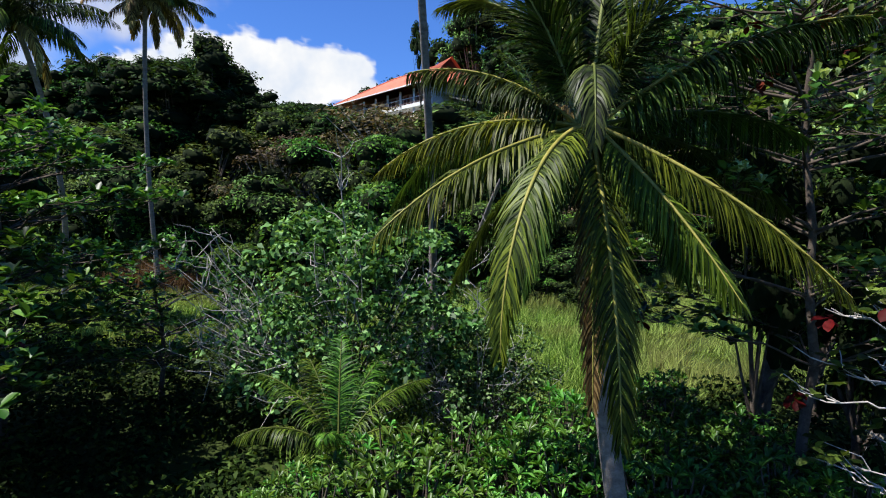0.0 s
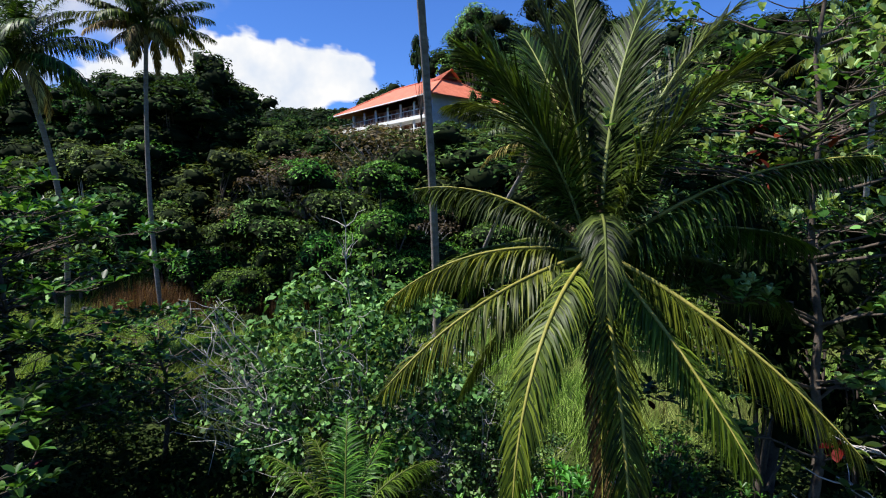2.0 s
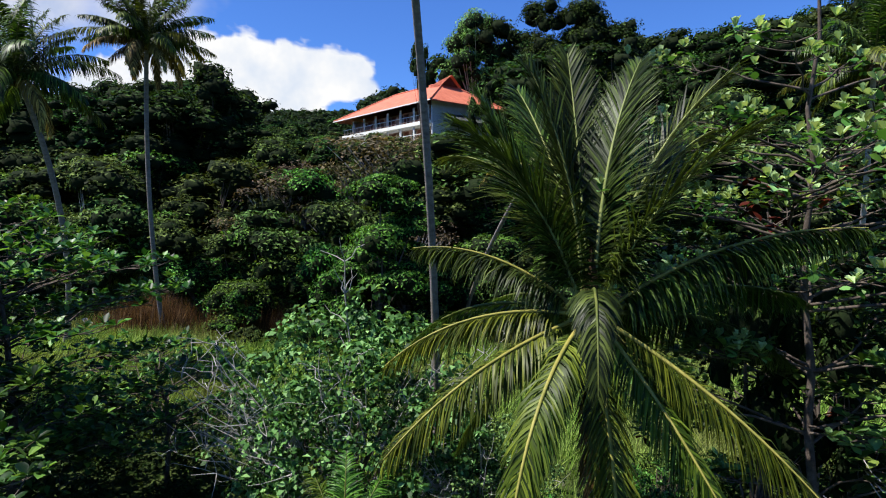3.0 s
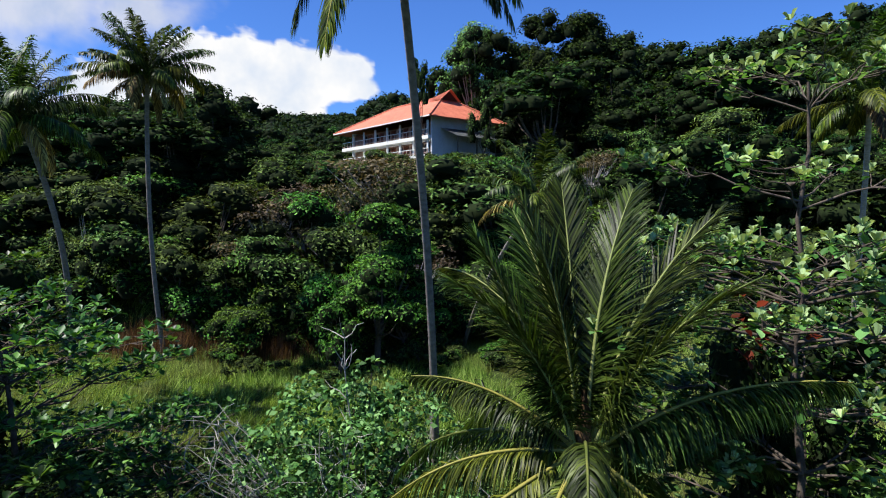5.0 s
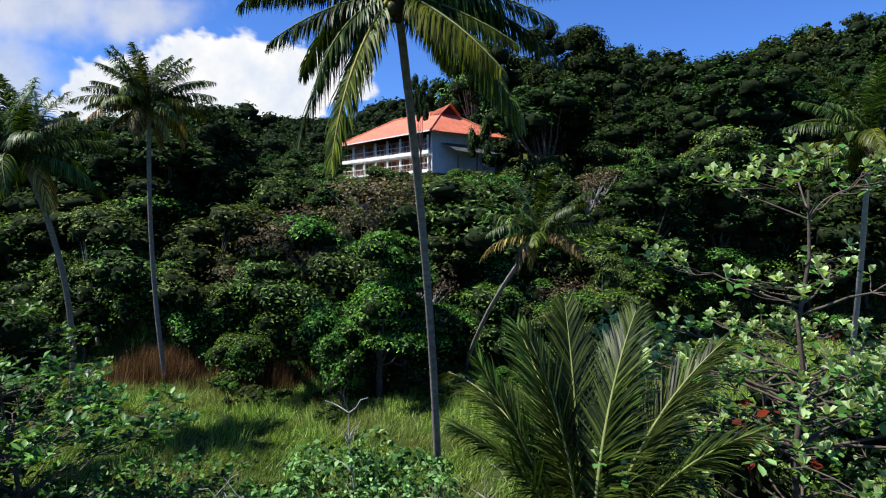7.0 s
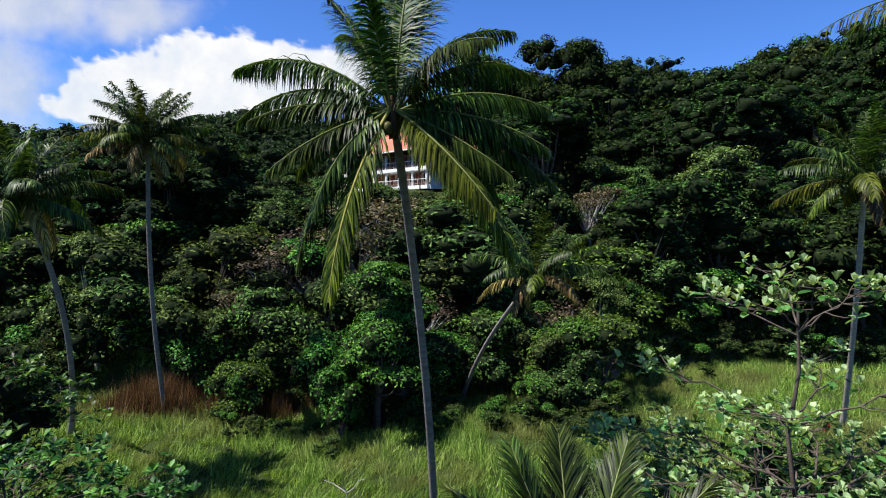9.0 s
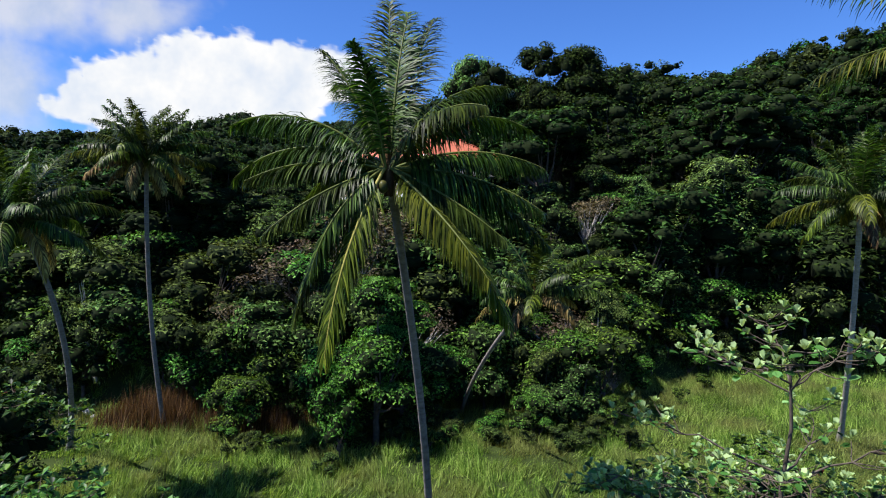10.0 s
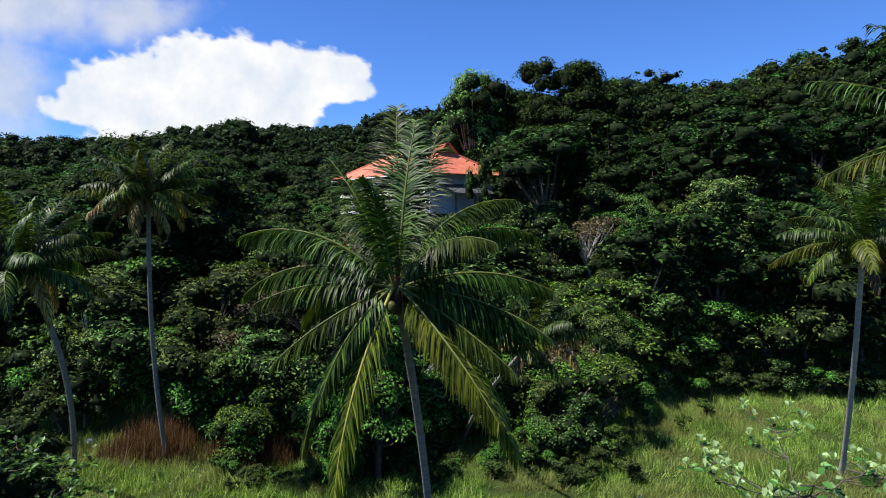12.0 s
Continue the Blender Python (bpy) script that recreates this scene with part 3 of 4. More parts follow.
rnd = random.Random(5)
y = 56.0
while y < 101:
    step = 4.2 if y < 72 else 6.4
    x = -0.8 * y
    while x < 0.8 * y:
        px, py = x + rnd.uniform(-0.4, 0.4) * step, y + rnd.uniform(-0.4, 0.4) * step
        u, g = px / py, float(ground_height(px, py))
        x += step
        if abs(px + 4.5) < 17 and 86 < py < 118:
            continue
        if py < float(np.interp(u, [-0.1, 0.12, 0.3, 0.6, 0.9], [54, 58, 64, 68, 60])):
            continue
        if u < -0.34:
            kind = rnd.choice(OLIVE + GREEN) if py < 68 else rnd.choice(FOREST)
        elif 0.0 < u < 0.34 and py < 84:
            kind = rnd.choice(OLIVE * 4 + [WITHERED] + GREEN[:1])
        elif py < 72 + 6 * (u > 0.12):
            kind = rnd.choice(OLIVE + GREEN + OLIVE + [WITHERED, FOREST[0]]) if u < 0.12 else rnd.choice(OLIVE + FOREST)
        elif py < 90 and -0.32 < u < 0.13:
            kind = rnd.choice(OLIVE * 3 + [WITHERED] + GREEN[:1])
        elif py < 88:
            kind = rnd.choice(OLIVE + FOREST[:2] + FOREST + GREEN[:1])
        else:
            kind = rnd.choice(FOREST)
        h = rnd.uniform(9, 18) if kind in FOREST else rnd.uniform(4.5, 8.5)
        if u < -0.25 and kind in FOREST:
            h = min(h, 13.0)
        h = min(h, sight_limit(u, py) - g)
        if -0.21 < u < 0.095 and 64 < py < 88:
            h = (sight_limit(u, py) - g) * rnd.uniform(0.86, 1.02)
        if h > 1.5:
            plant(kind, px, py, h, (rnd.uniform(1.0, 1.25) if h > 4 else 1.7) * (1.25 if h > 8 else 1.0), rng=rnd)
    y += step

# tall dark trees over the meadow's far corner
for k, (x, y) in enumerate([(-27.5, 73), (-32, 76), (-36.5, 73), (-41, 79), (-46, 76), (-51, 80), (-34, 84), (-55, 74), (-60, 82)]):
    plant(FOREST[k % 4], x, y, (sight_limit(x / y, y) - float(ground_height(x, y))) * rnd.uniform(0.76, 0.94), 1.05, rng=rnd)

# single trees that stand out, and unseen ones added for their shade
for kind, x, y, h, wide in (
        (SHELF, -5.2, 45.0, 13.0, 1.0), (SHELF, -3.2, 47.5, 9.0, 1.0), (GREEN[1], -7.4, 41.5, 5.5, 0.8), (GREEN[0], -8.5, 46.0, 7.0, 0.8), (OLIVE[0], 9.0, 51.0, 6.0, 1.0),
        (PALE, 15.5, 57.5, 10.0, 0.85), (GREEN[1], 19.3, 57.5, 3.6, 1.0), (PALE, 35.0, 74.0, 14.5, 1.25), (PALE, 42.5, 72.0, 10.5, 1.1), (PALE, 25.5, 77.5, 9.5, 1.0), (WITHERED, 17.0, 57.0, 2.2, 1.2), (WITHERED, 15.5, 55.5, 1.5, 1.4), (OLIVE[0], 7.5, 46.5, 2.2, 1.3), (OLIVE[1], 10.5, 48.0, 1.8, 1.3), (GREEN[0], 22.5, 54.0, 1.4, 1.2), (OLIVE[0], 14.0, 50.0, 1.6, 1.4), (GREEN[1], -17.5, 46.5, 1.7, 1.1), (OLIVE[1], -8.0, 40.0, 1.2, 1.5), (GREEN[0], 26.5, 58.0, 1.6, 1.2), (GREAT, 22.0, 108.0, 23.5, 1.0), (FOREST[3], 27.0, 107.0, 18.5, 1.0), (PALE, 6.0, 113.0, 24.5, 0.8), (FOREST[0], 3.5, 113.0, 18.0, 0.9), (FOREST[1], 9.0, 111.0, 22.0, 0.85), (FOREST[2], 15.0, 113.0, 19.0, 0.9), (FOREST[0], 29.0, 109.0, 19.0, 0.9),
        # both stand left of the view, added to shade the slope
        (FOREST[2], -52.0, 56.0, 13.0, 0.9), (FOREST[1], -57.0, 62.0, 16.0, 0.9),
        (WITHERED, -17.0, 60.5, 6.5, 1.3), (WITHERED, -14.0, 61.0, 6.0, 1.2), (WITHERED, -11.5, 59.0, 5.0, 1.1), (WITHERED, 13.5, 58.5, 7.0, 1.2), (WITHERED, -19.0, 65.5, 4.5, 1.0), (WITHERED, -16.0, 67.0, 5.0, 1.0), (WITHERED, -12.5, 63.0, 4.0, 1.1), (WITHERED, -22.5, 67.5, 4.5, 1.0), (PALE, -33.5, 56.0, 12.5, 0.85), (GREEN[1], -14.5, 52.0, 6.5, 0.95),
        # left of x -11, nearer than y 30: added trees, mostly unseen, for shade
        (FOREST[2], 32.0, 104.0, 18.0, 0.9), (FOREST[1], -35.0, 92.0, 12.5, 1.0), (FOREST[3], -42.0, 80.0, 11.0, 1.0), (FOREST[0], -14.5, 9.0, 12.5, 0.8), (FOREST[1], 12.0, 18.5, 9.0, 0.9), (FOREST[0], 7.9, 14.6, 8.8, 0.55), (FOREST[2], 9.8, 13.6, 7.6, 0.6), (FOREST[2], -13.5, 15.5, 7.0, 0.9), (FOREST[0], -16.5, 18.5, 8.6, 0.95), (FOREST[1], -20.5, 25.0, 10.0, 0.9), (FOREST[3], -23.5, 29.5, 10.0, 0.9), (FOREST[2], -11.8, 10.0, 5.4, 0.9), (FOREST[1], -16.4, 13.2, 13.5, 0.8), (FOREST[2], -21.5, 11.5, 11.0, 0.8), (FOREST[1], -3.2, 86.5, 15.0, 0.30), (OLIVE[1], 6.3, 88.5, 9.5, 0.42),
        (OLIVE[0], -12.0, 52.0, 6.0, 1.0), (GREEN[1], -27.0, 56.0, 7.0, 1.0), (OLIVE[1], -34.0, 55.0, 8.0, 1.0)):
    plant(kind, x, y, h, wide, rng=rnd)

for k in range(34):
    px, py = -25 + 39 * (k % 17) / 16 + rnd.uniform(-0.8, 0.8), rnd.uniform(46.5, 50.0) if k < 17 else rnd.uniform(51, 55)
    if -25.5 < px < -18 and k < 17:
        continue
    tall = rnd.uniform(2.6, 5.2) if k < 17 else rnd.uniform(4.5, 7.5)
    if k < 17 and -0.5 < px < 6.5:
        tall = min(tall, 1.6)
    plant(rnd.choice(GREEN + GREEN + OLIVE), px, py, tall, 1.15, rng=rnd)
for k in range(30):
    px = -17 + 31 * (k % 15) / 14 + rnd.uniform(-0.8, 0.8)
    plant(rnd.choice(GREEN + OLIVE), px, rnd.uniform(43.6, 46.4), rnd.uniform(0.8, 1.9), 1.3, rng=rnd)
for kind, x, y, h in ((OLIVE[0], -20.5, 98, 2.8), (GREEN[0], -23.5, 100, 3.2), (OLIVE[1], -20.5, 105, 3.0), (OLIVE[0], -26.5, 98, 3.6), (GREEN[1], -24.5, 106, 3.8), (OLIVE[1], -29.0, 103, 4.4), (OLIVE[0], -20.0, 112, 4.0), (OLIVE[1], -27.0, 112, 4.4), (GREEN[0], -18.5, 94.0, 2.6), (OLIVE[1], -22.5, 93.0, 3.6)):
    plant(kind, x, y, h, 1.3, rng=rnd)
for k in range(34):
    u = 0.30 + 0.52 * (k % 17) / 16
    py = float(np.interp(u, [0.28, 0.38, 0.55, 0.8], [61.5, 63.5, 66.0, 62.0])) + (k // 17) * 3.0 + rnd.uniform(-1, 1)
    plant(rnd.choice(OLIVE + GREEN[:1] + FOREST[:1]), u * py, py, rnd.uniform(2.0, 4.0) if k < 17 else rnd.uniform(5.0, 8.5), 1.3, rng=rnd)
for k in range(50):
    u, py = rnd.uniform(0.06, 0.84), rnd.uniform(61, 80)
    if py > float(np.interp(u, [0.06, 0.3, 0.6, 0.9], [58, 64, 67, 61])):
        plant(rnd.choice(OLIVE + GREEN + OLIVE), u * py, py, rnd.uniform(2.5, 5.0), 1.2, rng=rnd)

# far woods up to the crest
rng = np.random.default_rng(11)
chunks = ([], [], [], [])
for k in range(1180):
    u, d = rng.uniform(-0.82, 0.82), rng.uniform(0, 1)
    crest = float(np.interp(u, [r[0] for r in RIDGE], [r[2] for r in RIDGE]))
    py = 100 + (crest + 14 - 100) * d
    px = u * py
    rad, tall = rng.uniform(3.0, 6.6), rng.uniform(4, 14)
    if abs(px + 4.5) < 18 and py < 116:
        continue
    if u > 0.38:
        tall *= 0.72
    if py > 200:
        rad, tall = rad * 1.7, 5 + tall * 0.7
    if py > crest - 20:
        tall *= rng.uniform(0.35, 1.0)
        rad *= rng.uniform(0.6, 1.1)
    if -0.325 < u < -0.12:
        room = 5.5 + 0.18 * py - float(ground_height(px, py))
        if room < 1.8:
            continue
        if tall > room:
            tall, rad = room * rng.uniform(0.75, 1.1), min(rad, 1.2 * room)
    many, per, size = (20, 18, 0.72) if py < 190 else (11, 12, 1.3)
    c, r = crown_lobes(rng, rad, tall, many)
    v, f = pads(c, r * 1.4, per, size, rng, 0.8, 0.5, tri=True, up=0.25, spread=0.34, wide=0.8)
    # dark domes again, as gap shade in the far crowns
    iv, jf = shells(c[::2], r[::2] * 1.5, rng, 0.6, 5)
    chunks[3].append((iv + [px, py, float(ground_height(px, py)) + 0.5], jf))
    # Darker leaf goes mostly to the left slope, in place of cloud shade
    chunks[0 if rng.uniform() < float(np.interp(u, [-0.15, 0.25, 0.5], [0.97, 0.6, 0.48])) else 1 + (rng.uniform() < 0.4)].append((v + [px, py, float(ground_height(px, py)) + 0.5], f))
for part_chunks, mat, label in zip(chunks, (FAR_SHADED_LEAF, OLD_LEAF, FRESH_LEAF, INNER_SHADE), ("dense forest covering the hill, cloud shade in its dark green", "olive-green crowns scattered through the forest", "fresher green crowns scattered through the forest", "dark domes inside the forest crowns, coloured as gap shade")):
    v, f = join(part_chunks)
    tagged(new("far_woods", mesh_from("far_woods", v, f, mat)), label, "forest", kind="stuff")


# low plants below the shore trees; their dark leaf stands in for the shade
N = 900
ux, uy = np.concatenate([rng.uniform(-24, -4.2, N), rng.uniform(6.5, 20, N // 3)]), np.concatenate([rng.uniform(9, 29, N), rng.uniform(12, 22, N // 3)])
keep = np.abs(ux) < 0.85 * uy + 1
ux, uy = ux[keep], uy[keep]
v, f = pads(np.stack([ux, uy, rng.uniform(0.2, 0.9, len(ux))], 1), rng.uniform(0.4, 0.9, len(ux)), 40, 0.2, rng, 0.5, 0.5, up=0.6)
tagged(new("shade_undergrowth", mesh_from("shade_undergrowth", v, f, WOOD_LEAF)), "leafy undergrowth below the shore trees, dark as their shade", "undergrowth", kind="stuff")

# undergrowth between the trees
N = 5200
uy = rng.uniform(57, 112, N)
ux = uy * rng.uniform(-0.8, 0.8, N)
keep = (np.hypot(ux + 4.5, uy - 101) > 13) & (uy > np.interp(ux / uy, [-0.1, 0.12, 0.3, 0.6, 0.9], [53, 60, 67, 70, 62]))
ux, uy = ux[keep], uy[keep]
v, f = clumps(np.stack([ux, uy, ground_height(ux, uy) + 0.35], 1), rng.uniform(0.5, 1.1, len(ux)), 16, 0.42, rng, 0.6, tri=True, up=0.9)
tagged(new("undergrowth", mesh_from("undergrowth", v, f, DULL_LEAF)), "low dull green undergrowth covering the slope", "undergrowth", kind="stuff")


# ---- sea almond trees ----
def almond_leaves(tips, size, rng, per=9, lift=0.35, wide=1.0, detail=2, cup=0.07, bow=0.12):
    """Rosettes of broad leaves, narrow at the stalk, at the twig ends."""
    n = len(tips) * per
    c = np.repeat(np.array(tips), per, 0)
    a = rng.uniform(0, 2 * np.pi, n)
    el = rng.normal(lift, 0.35, n)
    d = np.stack([np.cos(a) * np.cos(el), np.sin(a) * np.cos(el), np.sin(el)], 1)
    s = np.stack([-np.sin(a), np.cos(a), rng.normal(0, 0.25, n)], 1)
    s = unit(s - d * (s * d).sum(1, keepdims=True))
    up = np.cross(d, s)
    up *= np.sign(up[:, 2:3] + 1e-6)
    L = (size * rng.uniform(0.6, 1.15, n))[:, None]
    steps = {0: ((0.65, 0.28),), 1: ((0.42, 0.19), (0.82, 0.27)), 2: ((0.35, 0.20), (0.65, 0.31), (0.9, 0.22))}[detail]
    rows = [c + d * L * 0.08]
    for k, w in steps:
        m = c + d * L * k - up * L * bow * k * k
        rows += [m + s * L * w * wide + up * L * cup, m - up * L * 0.02, m - s * L * w * wide + up * L * cup]
    rows.append(c + d * L * 1.05 - up * L * (bow + 0.05))
    v = np.stack(rows, 1).reshape(-1, 3)
    n_leaf, last = len(rows), 3 * len(steps)
    b = np.arange(n)[:, None] * n_leaf
    if detail == 0:
        return v, np.concatenate([b + np.array(q) for q in ([0, 2, 4, 1], [0, 3, 4, 2])])
    quads = np.concatenate([b + np.array([o + 1, o + 2, o + 5, o + 4]) + e for o in range(0, last - 3, 3) for e in (0, 1)])
    tris = np.concatenate([b + np.array(q) for q in ([0, 2, 1], [0, 3, 2], [last - 2, last - 1, last + 1], [last - 1, last, last + 1])])
    return v, [quads, tris]


def almond_tree(base, label, seed, tiers, size=0.3, r0=0.16, mat=None, per=9, lift=0.4, detail=0, bark=BARK, red=0.008, red_spots=(), young=None, young_above=0.0, twigs=2.4, bow=(0.3, 0.15, 0)):
    """Level shelves of limbs, each ending in leaf rosettes. tiers: height, reach and number of limbs of each shelf."""
    rng = np.random.default_rng(seed)
    tree = tagged(new("almond_tree"), label, "tree", "sea almond trees")
    tree.location = base
    top = max(t[0] for t in tiers)
    axis_pts = bend((0, 0, -0.3), (0, 0, top - 0.3), bow, 12, rng, 0.1)
    paths, tips = [limb(axis_pts, r0, 0.03)], []
    for z, reach, limbs in tiers:
        turn = rng.uniform(0, 6.28)
        for j in range(limbs):
            a = turn + 6.28 * j / limbs + rng.normal(0, 0.25)
            ln = reach * rng.uniform(0.62, 1.08)
            z0 = max(0.3, z - 0.38 * min(reach, 2.2) + rng.normal(0, 0.1))
            start = np.array([np.interp(z0, axis_pts[:, 2], axis_pts[:, i]) for i in range(3)])
            end = np.array([start[0] + math.cos(a) * ln, start[1] + math.sin(a) * ln, z + rng.normal(0, 0.14)])
            main = bend(start, end, (rng.normal(0, 0.07) * ln, rng.normal(0, 0.07) * ln, 0.05 * ln), 8, rng, 0.06)
            paths.append(limb(main, 0.014 + 0.0055 * ln, 0.008))
            tips.append(end)
            for q in range(int(twigs * ln) + 2):
                p = main[rng.integers(3, 8)]
                b = a + rng.choice([-1, 1]) * rng.uniform(0.4, 1.3)
                tl = rng.uniform(0.3, 0.95)
                e = p + [math.cos(b) * tl, math.sin(b) * tl, rng.uniform(0.05, 0.35)]
                paths.append(limb(bend(p, e, (0, 0, -0.05), 4, rng, 0.02), 0.016, 0.008))
                tips.append(e)
    v, f = tubes(paths, 5)
    part_of("trunk", mesh_from("trunk", v, f, bark, True), tree)
    tips = np.array(tips)
    flag = rng.uniform(0, 1, len(tips)) < red
    fresh = (tips[:, 2] + rng.normal(0, 0.5, len(tips)) > young_above) & (young is not None) & ~flag
    old = ~flag & ~fresh
    if old.any():
        v, f = almond_leaves(tips[old], size, rng, per, lift, 1.0, detail)
        part_of("foliage", mesh_from("foliage", v, f, mat or ALMOND, True), tree)
    if fresh.any():
        v, f = almond_leaves(tips[fresh] - [0, 0, 0.06], size * 0.9, rng, 3, 0.1, 1.0, detail)
        part_of("foliage", mesh_from("foliage", v, f, mat or ALMOND, True), tree)
        v, f = almond_leaves(tips[fresh] + [0, 0, 0.05], size * 0.72, rng, 7, 0.9, 1.1, 1, 0.14, -0.12)
        part_of("young_leaves", mesh_from("young_leaves", v, f, young, True), tree, "cupped pale young leaves")
    if flag.any() or len(red_spots):
        v, f = almond_leaves(np.concatenate([tips[flag] - [0, 0, 0.15], np.array(red_spots).reshape(-1, 3)]), size, rng, 4, -0.3)
        part_of("red_leaves", mesh_from("red_leaves", v, f, ALMOND_RED, True), tree, "few old leaves turned red")
    return tree


reds = [(-1.6 + 0.18 * (k % 4), -0.9 + 0.2 * (k % 3), 9.4 + 0.16 * k) for k in range(9)]
almond_tree((7.6, 12.3, 0), "tall sea almond tree with pale cupped leaf rosettes", 61, [(4.6, 3.2, 6), (6.0, 4.0, 7), (7.4, 4.4, 8), (8.8, 4.8, 8), (10.2, 5.2, 9), (11.2, 5.2, 9), (11.7, 3.6, 6), (13.3, 2.8, 4), (15.3, 2.1, 6)], 0.27, 0.13, ALMOND_LIGHT, 8, 0.4, 2, BARK, 0.004, reds, ALMOND_PALE, 8.0, 3.6, (0.1, 0.1, 0))
almond_tree((11.0, 11.4, 0), "sea almond tree with some red leaves", 62, [(3.4, 3.4, 6), (5.2, 3.8, 7), (7.0, 3.8, 7), (8.8, 3.6, 7), (10.4, 2.8, 6), (11.6, 1.6, 5)], 0.27, 0.14, None, 8, 0.5, 1, BARK, 0.03, twigs=2.6)
almond_tree((7.0, 8.6, 0), "low sea almond with bare twigs and few leaves", 63, [(3.0, 1.7, 5), (4.4, 1.6, 5), (5.4, 0.9, 4)], 0.28, 0.06, None, 4, 0.2, 2, PALE_TWIG, 0.10, (), None, 0.0, 1.4)
almond_tree((9.2, 16.8, 0), "dark leafy sea almond tree with a thick trunk", 67, [(4.5, 4.4, 8), (6.0, 4.8, 9), (7.5, 4.6, 9), (9.0, 4.0, 8), (10.3, 2.8, 7)], 0.32, 0.26, None, 9, 0.35, 1, BARK, 0.01)
almond_tree((-12.6, 16.2, 0), "spreading sea almond tree beside the meadow", 64, [(4.6, 3.8, 10), (5.8, 4.3, 11), (7.2, 4.4, 11), (8.4, 4.0, 11), (9.2, 2.6, 8), (9.9, 1.2, 5)], 0.33, 0.17, None, 10, 0.45, 0, BARK, 0.008)
almond_tree((-10.9, 12.4, 0), "sea almond tree with level shelves of leaves", 70, [(3.2, 2.6, 8), (4.4, 3.0, 9), (5.3, 2.8, 9), (6.2, 1.6, 6)], 0.31, 0.13, None, 10, 0.45, 1)
almond_tree((-10.0, 20.0, 0), "low spreading sea almond tree in the grass", 75, [(2.6, 2.8, 9), (3.6, 3.2, 10), (4.5, 2.8, 9), (5.1, 1.6, 6)], 0.31, 0.12, None, 9, 0.45, 0)
almond_tree((-8.8, 7.4, 0), "low sea almond tree with broad leaves", 65, [(4.2, 2.6, 7), (5.2, 3.2, 8), (6.0, 2.7, 8)], 0.27, 0.12, None, 9, 0.5, 2)
almond_tree((-20.3, 24.0, 0), "sea almond tree at the meadow edge", 66, [(5.6, 4.4, 9), (7.4, 4.8, 10), (9.0, 4.4, 10), (10.4, 3.0, 8), (11.3, 1.4, 5)], 0.36, 0.18, None, 9, 0.4, 0)
# This tree and the next are mostly out of view, added for their shade
almond_tree((-18.0, 17.0, 0), "sea almond tree mostly out of view by the meadow, added for shade", 69, [(5.4, 4.6, 9), (7.2, 4.8, 9), (9.0, 4.2, 8), (10.2, 2.4, 6)], 0.38, 0.18, None, 8, 0.4, 0, twigs=1.6)
almond_tree((-15.5, 9.5, 0), "sea almond tree out of view near the shore, added for shade", 68, [(5.0, 4.4, 8), (7.0, 4.6, 8), (8.8, 3.6, 8)], 0.38, 0.17, None, 8, 0.4, 0, twigs=1.6)


# ---- shrub with bare grey twigs ----
def twiggy_tree(base, seed, size=1.0):
    rng = np.random.default_rng(seed)
    tree = tagged(new("shrub_tree"), "grey-green rounded shrub with bare pale twigs", "shrub")
    tree.location, tree.scale = base, (size, size, size)
    n = int(300 * size)
    d = unit(rng.normal(0, 1, (n, 3)))
    d[:, 2] = np.abs(d[:, 2])
    c = d * rng.uniform(0.55, 1.05, (n, 1)) * [4.3, 3.0, 5.6] + [0, 0, 1.6]
    c[:, 0] += 0.5
    live = [limb(bend((0.2 * rng.normal(), 0.2 * rng.normal(), -0.2), p, (0, 0, 0.3), 7, rng, 0.1), 0.05, 0.012) for p in c[:40]]
    v, f = tubes(live, 5)
    part_of("woody_frame", mesh_from("woody_frame", v, f, BARK, True), tree)
    bare = []
    for k in range(54):
        a = rng.uniform(2.2, 4.4) if k < 36 else rng.uniform(-1, 2)
        e = np.array([math.cos(a) * rng.uniform(2.2, 5.4), -abs(math.sin(a)) * rng.uniform(1.0, 3.2), rng.uniform(1.6, 6.4)])
        main = bend((0, 0, 0.4), e, (0, 0, 0.2), 8, rng, 0.16)
        bare.append(limb(main, 0.032, 0.008))
        for q in range(9):
            p = main[rng.integers(3, 8)]
            bare.append(limb(bend(p, p + rng.normal(0, 0.45, 3) + [-0.15, 0, 0.3], (0, 0, 0), 4, rng, 0.08), 0.013, 0.005))
    snag = bend((0.1, 0, 1.0), (0.15, -0.6, 8.6), (0, 0, 0), 9, rng, 0.08)
    bare.append(limb(snag, 0.06, 0.012))
    for q in range(14):
        p = snag[rng.integers(4, 9)]
        bare.append(limb(bend(p, p + [rng.normal(0, 0.4), rng.normal(0, 0.3), rng.uniform(0.2, 0.8)], (0, 0, 0), 4, rng, 0.05), 0.02, 0.006))
    v, f = tubes(bare, 5)
    part_of("dead_wood", mesh_from("dead_wood", v, f, PALE_TWIG, True), tree, "leafless pale grey twigs")
    v, f = clumps(c, rng.uniform(0.35, 0.75, n), 40, 0.215, rng, 0.8, wide=0.6)
    part_of("crown", mesh_from("crown", v, f, GREY_LEAF), tree)


twiggy_tree((-3.1, 17.8, 0), 71)
twiggy_tree((0.9, 17.0, 0), 72, 0.55)
twiggy_tree((-6.0, 21.5, 0), 73, 0.5)
twiggy_tree((-0.6, 22.5, 0), 74, 0.55)


